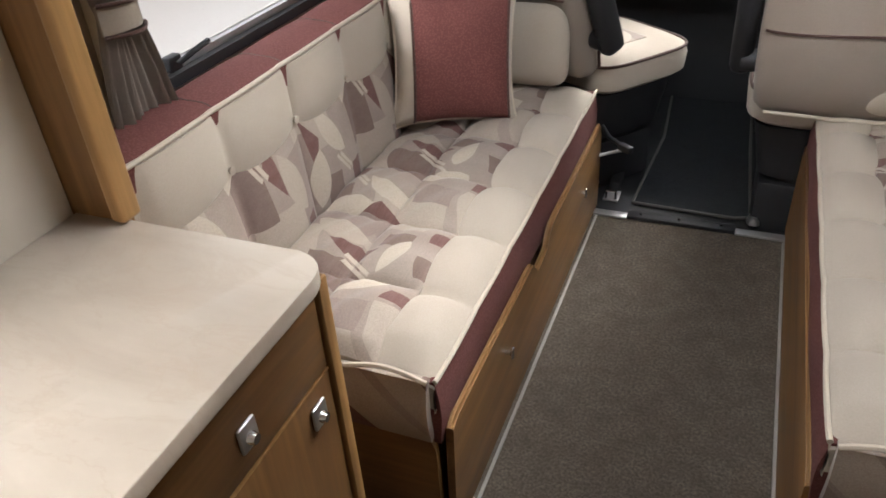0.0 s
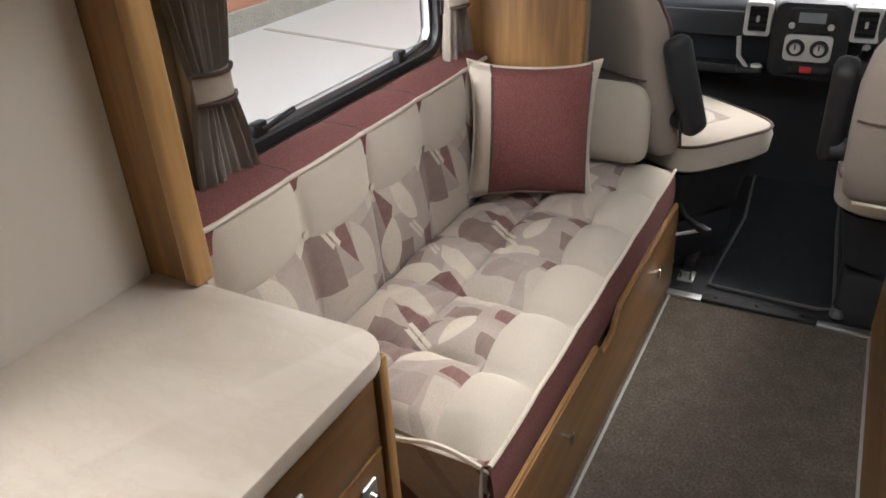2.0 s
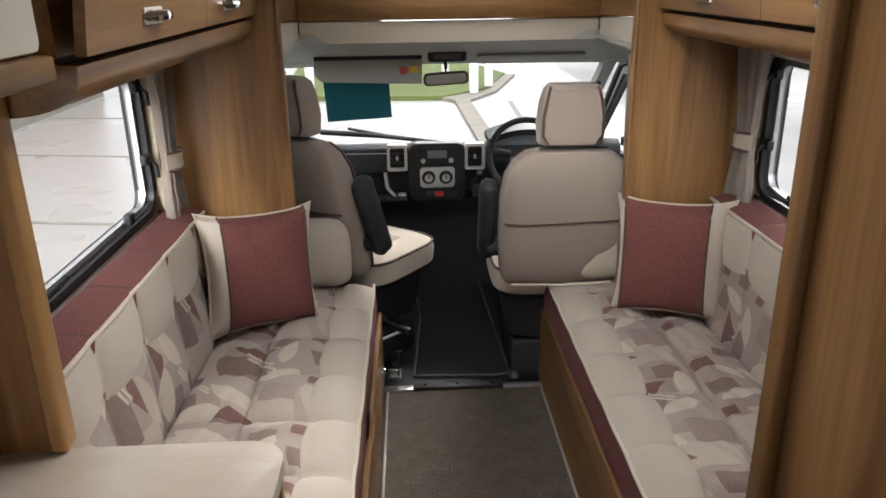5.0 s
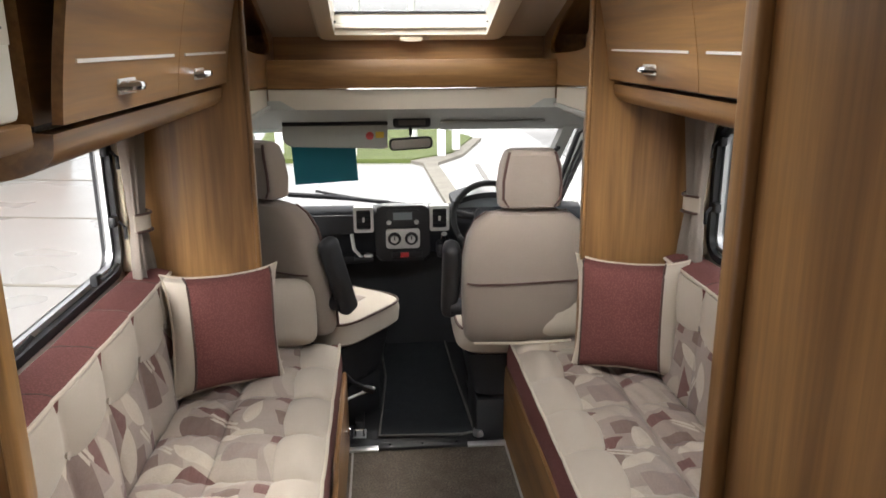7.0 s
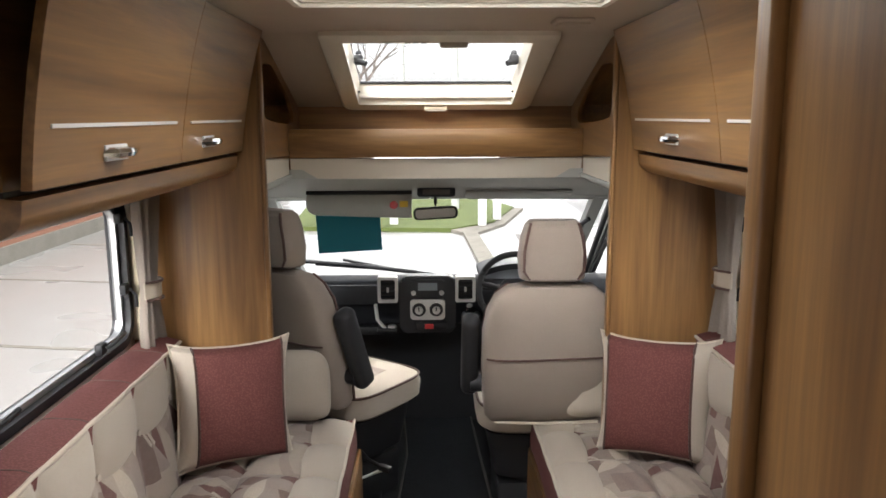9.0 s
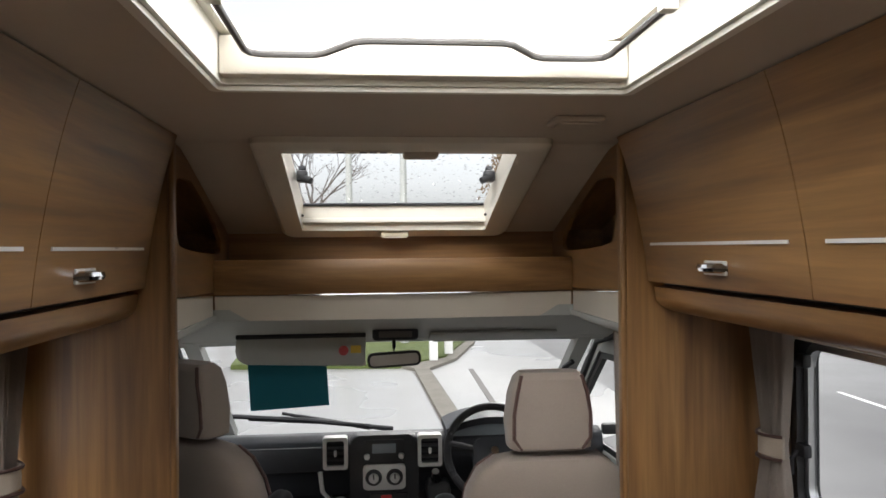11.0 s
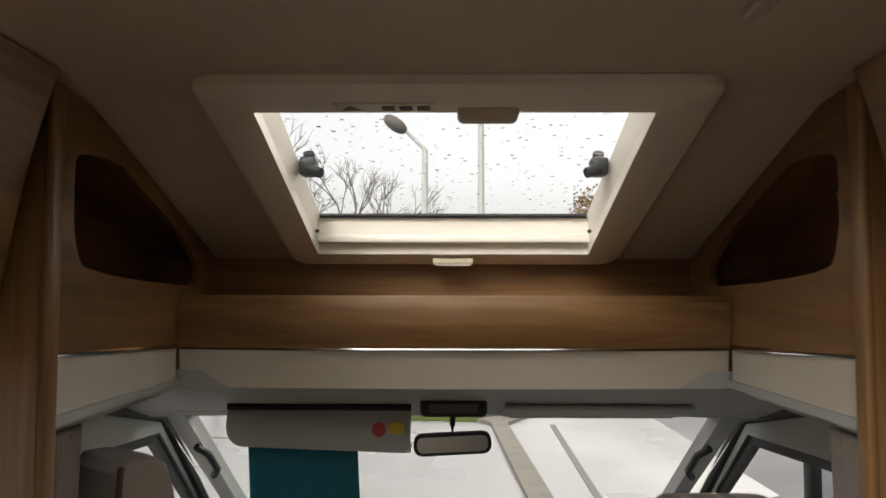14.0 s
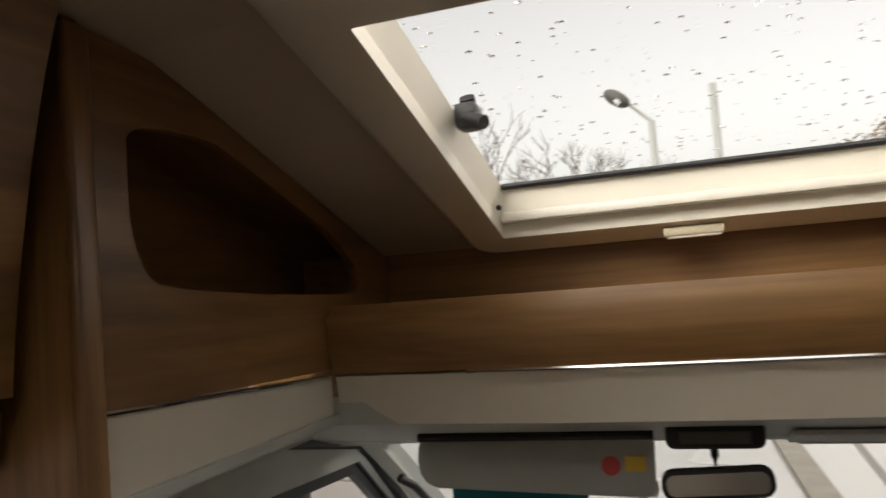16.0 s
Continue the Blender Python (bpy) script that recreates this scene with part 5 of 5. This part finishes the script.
part("hazard_button", box(-0.055, -0.01, 1.012, 1.0195, 0.553, 0.58, 0.003), RED, db, "red hazard warning button")
for x, y in ((-0.245, 1.045), (0.155, 1.045)):
    v = part("air_vent", ring_prism(rounded(x - 0.052, x + 0.052, 0.69, 0.825, 0.012), rounded(x - 0.037, x + 0.037, 0.705, 0.81, 0.008), "y", y - 0.02, y + 0.03), SILVER, db, "silver framed air vent")
    part("vent_back", box(x - 0.037, x + 0.037, y - 0.002, y + 0.004, 0.705, 0.81), BLACK, v)
    for k in range(4):
        part("vent_slat", placed(box(x - 0.036, x + 0.036, -0.010, 0.004, -0.0015, 0.0015), Matrix.Translation((0, y - 0.006, 0.72 + 0.024 * k)) @ Matrix.Rotation(radians(25), 4, 'X')), BLACK, v)
    part("vent_tab", box(x - 0.006, x + 0.006, y - 0.022, y - 0.008, 0.745, 0.77, 0.002), SILVER, v)
ch = part("cup_tray", box(-0.30, -0.20, 1.0, 1.08, 0.535, 0.56, 0.008), BLACK, db)
part("coin_ring", disc((-0.225, 1.03, 0.565), (0, 0, 1), 0.024, 0.01, 18, bevel=0.004), SILVER, ch)
part("tray_arm", tube([(-0.31, 1.04, 0.68), (-0.30, 1.03, 0.60), (-0.26, 1.02, 0.555)], 0.010, 8), SILVER, ch)
binn = part("instrument_hood", sheet(lambda u, v: (0.23 + 0.40 * u, 1.06 + 0.24 * v, 0.80 + 0.085 * math.sin(math.pi * (0.08 + 0.84 * u)) ** 0.6), 16, 4, (0, 0, -0.03)), DASH, db)
part("instrument_face", prism(rounded(0.26, 0.60, 0.72, 0.85, 0.04), "y", 1.10, 1.12), plain_dark_pane, binn)
gl = thing("gear_lever", "short gear lever with a silver-topped knob on the dashboard", "gear lever")
part("gaiter", placed(box(-0.05, 0.05, -0.06, 0.06, -0.04, 0.04, 0.02, 3), Matrix.Translation((0.185, 1.0, 0.60))), BLACK, gl)
part("lever", tube([(0.185, 0.99, 0.62), (0.175, 0.95, 0.665)], 0.012, 10), BLACK, gl)
part("knob", disc((0.172, 0.94, 0.68), (-0.1, -0.6, 0.8), 0.025, 0.045, 16, bevel=0.01), CHROME, gl)
sw = thing("steering_wheel", "black four-spoke steering wheel with a plain hub", "steering wheel")
WM = Matrix.Translation((0.40, 0.80, 0.815)) @ Matrix.Rotation(radians(-30), 4, 'X')
part("rim", placed(tube([(0.19 * math.cos(2 * math.pi * k / 48), 0, 0.19 * math.sin(2 * math.pi * k / 48)) for k in range(48)], 0.016, 10, True), WM), BLACK, sw)
part("hub", placed(prism(rounded(-0.085, 0.085, -0.085, 0.055, 0.035), "y", -0.02, 0.04, 0.01), WM), DASH, sw, "charcoal hub pad")
part("hub_badge", placed(disc((0, -0.023, 0.0), (0, -1, 0), 0.016, 0.006, 16), WM), CHROME, sw)
for a in (12, 168, 235, 305):
    c, q = math.cos(radians(a)), math.sin(radians(a))
    part("spoke", placed(tube([(0.06 * c, 0.01, 0.06 * q), (0.185 * c, 0, 0.185 * q)], 0.014, 8), WM), BLACK, sw)
part("column", placed(tube([(0, 0.03, 0), (0, 0.30, -0.02)], 0.045, 12), WM), BLACK, sw)
for s in (-1, 1):
    part("stalk", placed(tube([(s * 0.05, 0.07, 0.02), (s * 0.17, 0.06, 0.035)], 0.008, 8), WM), BLACK, sw)


db.location = gl.location = (0, -0.085, 0.05)
sw.location = (0, -0.05, 0.03)


# cab seats
def loft(sections, cap=True):
    """A closed skin through outlines with the same count of points."""
    bm = bmesh.new()
    rings = [[bm.verts.new(p) for p in sec] for sec in sections]
    n = len(rings[0])
    for p, q in zip(rings, rings[1:]):
        for k in range(n):
            bm.faces.new((p[k - 1], p[k], q[k], q[k - 1]))
    if cap:
        bm.faces.new(rings[0][::-1]), bm.faces.new(rings[-1])
    return bm


def oval(cx, cy, cz, w, d, power=0.5, n=32):
    out = []
    for k in range(n):
        a = 2 * math.pi * k / n
        c, q = math.cos(a), math.sin(a)
        out.append((cx + math.copysign(abs(c) ** power, c) * w, cy + math.copysign(abs(q) ** power, q) * d, cz))
    return out


def cab_seat(label, m, arm_sides):
    """A captain's chair that looks along +y; origin on the cab floor."""
    c = thing("captain_chair", label, "chair", "captain chairs")
    # backrest: rises and leans backwards
    prof = [(0.50, 0.215, 0.055, -0.10), (0.53, 0.235, 0.075, -0.115), (0.62, 0.245, 0.085, -0.14), (0.75, 0.25, 0.085, -0.17), (0.88, 0.25, 0.08, -0.20), (0.97, 0.235, 0.075, -0.215), (1.03, 0.205, 0.065, -0.225), (1.065, 0.16, 0.05, -0.23), (1.078, 0.10, 0.03, -0.232)]
    b = part("backrest", loft([oval(0, y, z, w, d) for z, w, d, y in prof]), TAUPE, c, "taupe cloth backrest")
    part("seam", tube([(x, -0.179 - 0.087 * (1 - (x / 0.25) ** 4) ** 0.25, 0.79 + 0.004 * math.sin(9 * x)) for x in [-0.235 + 0.47 * k / 16 for k in range(17)]], 0.004, 6), DARK_PIPING, b, "stitched seam across the back")
    for s in (-1, 1):
        part("piping", tube([(s * (w - 0.008), y + d * 0.72, z) for z, w, d, y in prof[1:8]], 0.006, 6), DARK_PIPING, b)
        part("hem", tube([(s * 0.2, -0.19, 0.515), (0, -0.192, 0.51)], 0.006, 6), PIPING, b)
    h = part("headrest", loft([oval(0, y, z, w, d, 0.45) for z, w, d, y in ((1.09, 0.10, 0.045, -0.235), (1.10, 0.118, 0.06, -0.237), (1.17, 0.124, 0.066, -0.24), (1.25, 0.115, 0.062, -0.245), (1.295, 0.10, 0.055, -0.247), (1.312, 0.085, 0.035, -0.248))]), TAUPE, c, "taupe headrest with dark piping")
    for s in (-1, 1):
        part("piping", tube([(s * 0.085, -0.29, 1.10), (s * 0.108, -0.296, 1.13), (s * 0.108, -0.30, 1.20), (s * 0.098, -0.301, 1.26), (s * 0.085, -0.290, 1.306)], 0.0055, 6), DARK_PIPING, h)
        part("post", tube([(s * 0.05, -0.235, 1.06), (s * 0.05, -0.237, 1.10)], 0.008, 8), CHROME, h)
    cu = part("seat_cushion", loft([oval(0, 0.18, z, w, d, 0.42) for z, w, d in ((0.40, 0.225, 0.215), (0.42, 0.25, 0.24), (0.48, 0.255, 0.247), (0.51, 0.245, 0.238), (0.528, 0.21, 0.205), (0.534, 0.12, 0.13))]), CREAM, c, "cream seat cushion")
    part("piping", tube([Vector(p) for p in oval(0, 0.18, 0.512, 0.248, 0.241, 0.42)], 0.006, 6, True), DARK_PIPING, cu)
    part("seat_print", box(-0.12, 0.12, 0.05, 0.27, 0.531, 0.5365, 0.002), PRINT, cu, "patterned centre of the seat")
    for s in arm_sides:
        ar = part("armrest", placed(box(-0.035, 0.035, -0.045, 0.045, 0.0, 0.36, 0.03, 3), Matrix.Translation((s * 0.29, -0.06, 0.60)) @ Matrix.Rotation(radians(20), 4, 'X')), BLACK, c, "black armrest folded up")
        part("pivot", disc((s * 0.265, -0.10, 0.645), (1, 0, 0), 0.035, 0.05, 18), BLACK, ar)
    part("base_skirt", loft([oval(0, 0.16, z, w, d, 0.35) for z, w, d in ((0.20, 0.18, 0.18), (0.30, 0.20, 0.19), (0.395, 0.22, 0.20))]), BLACK, c, "black seat frame")
    part("swivel_plate", disc((0, 0.15, 0.187), (0, 0, 1), 0.17, 0.02, 24), BLACK, c)
    part("pedestal", box(-0.17, 0.17, -0.02, 0.30, -0.032, 0.176, 0.02), BLACK, c, "black seat pedestal")
    lv = part("swivel_lever", tube([(0.20, 0.0, 0.27), (0.27, -0.03, 0.26), (0.34, -0.03, 0.25)], 0.009, 8), BLACK, c)
    part("lever_grip", box(0.33, 0.39, -0.045, -0.015, 0.235, 0.262, 0.008), BLACK, lv)
    part("slide_handle", tube([(0.16, -0.10, 0.21), (0.27, -0.09, 0.20), (0.30, 0.05, 0.20)], 0.007, 8), SILVER, c)
    for s in (-1, 1):
        part("floor_bolt", loft([oval(s * 0.155, 0.0, z, w, 0.035, 0.8, 12) for z, w in ((0.0, 0.025), (0.02, 0.02), (0.03, 0.01))]), ALU, c, "bright floor bolt cover")
    c.matrix_basis = m
    return c


cab_seat("taupe cab seat facing the windscreen, armrest folded up", pose(0.412, 0.10, 0.005), (-1,))
cab_seat("taupe cab seat swivelled part way towards the aisle", pose(-0.49, 0.29, 0.02, 0, 0, -37), (1,))
# floor mat and fittings
fm = thing("cab_floor_mat", "charcoal carpet cab mat with a grey bound edge", "floor mat")
mo = [(-0.187, 0.135), (0.19, 0.12), (0.245, 0.14), (0.215, 0.75), (0.20, 1.28), (-0.18, 1.28), (-0.15, 0.75)]
part("carpet_panel", prism(mo, "z", -0.0115, -0.002), MAT, fm)
part("binding", tube([(a, b, -0.004) for a, b in mo], 0.007, 6, True), INK, fm, "grey bound edge")
for x, y in ((-0.275, 0.17), (0.285, 0.18)):
    fb = thing("seat_anchor", "bright metal seat anchor hook on the cab floor", "anchor", "floor anchors")
    part("plate", box(x - 0.03, x + 0.03, y - 0.04, y + 0.04, -0.012, -0.004, 0.003), ALU, fb)
    part("hook", tube([(x - 0.018, y - 0.03, -0.004), (x - 0.018, y - 0.03, 0.03), (x + 0.018, y - 0.03, 0.03), (x + 0.018, y - 0.03, -0.004)], 0.006, 8), CHROME, fb)
    part("rail", box(x - 0.02, x + 0.02, y + 0.045, y + 0.5, -0.012, 0.03, 0.006), BLACK, fb)
# cab curtains drawn back at the panels
for s in (-1, 1):
    k = thing("cab_curtain", "gathered taupe cab curtain drawn back behind the panel", "curtain", "cab curtains")
    part("drape", sheet(lambda u, v: (s * (0.618 + 0.03 * u + 0.022 * math.sin(u * 40 + 1.2 * math.sin(4 * v))), -0.225 + 0.15 * u * (0.75 + 0.25 * v), 0.62 + 0.80 * v), 90, 18, (s * 0.004, 0, 0)), CURTAIN, k)
    part("track", box(*sorted((s * 0.624, s * 0.66)), -0.22, 0.25, 1.4215, 1.4355), CAB_GREY, k)
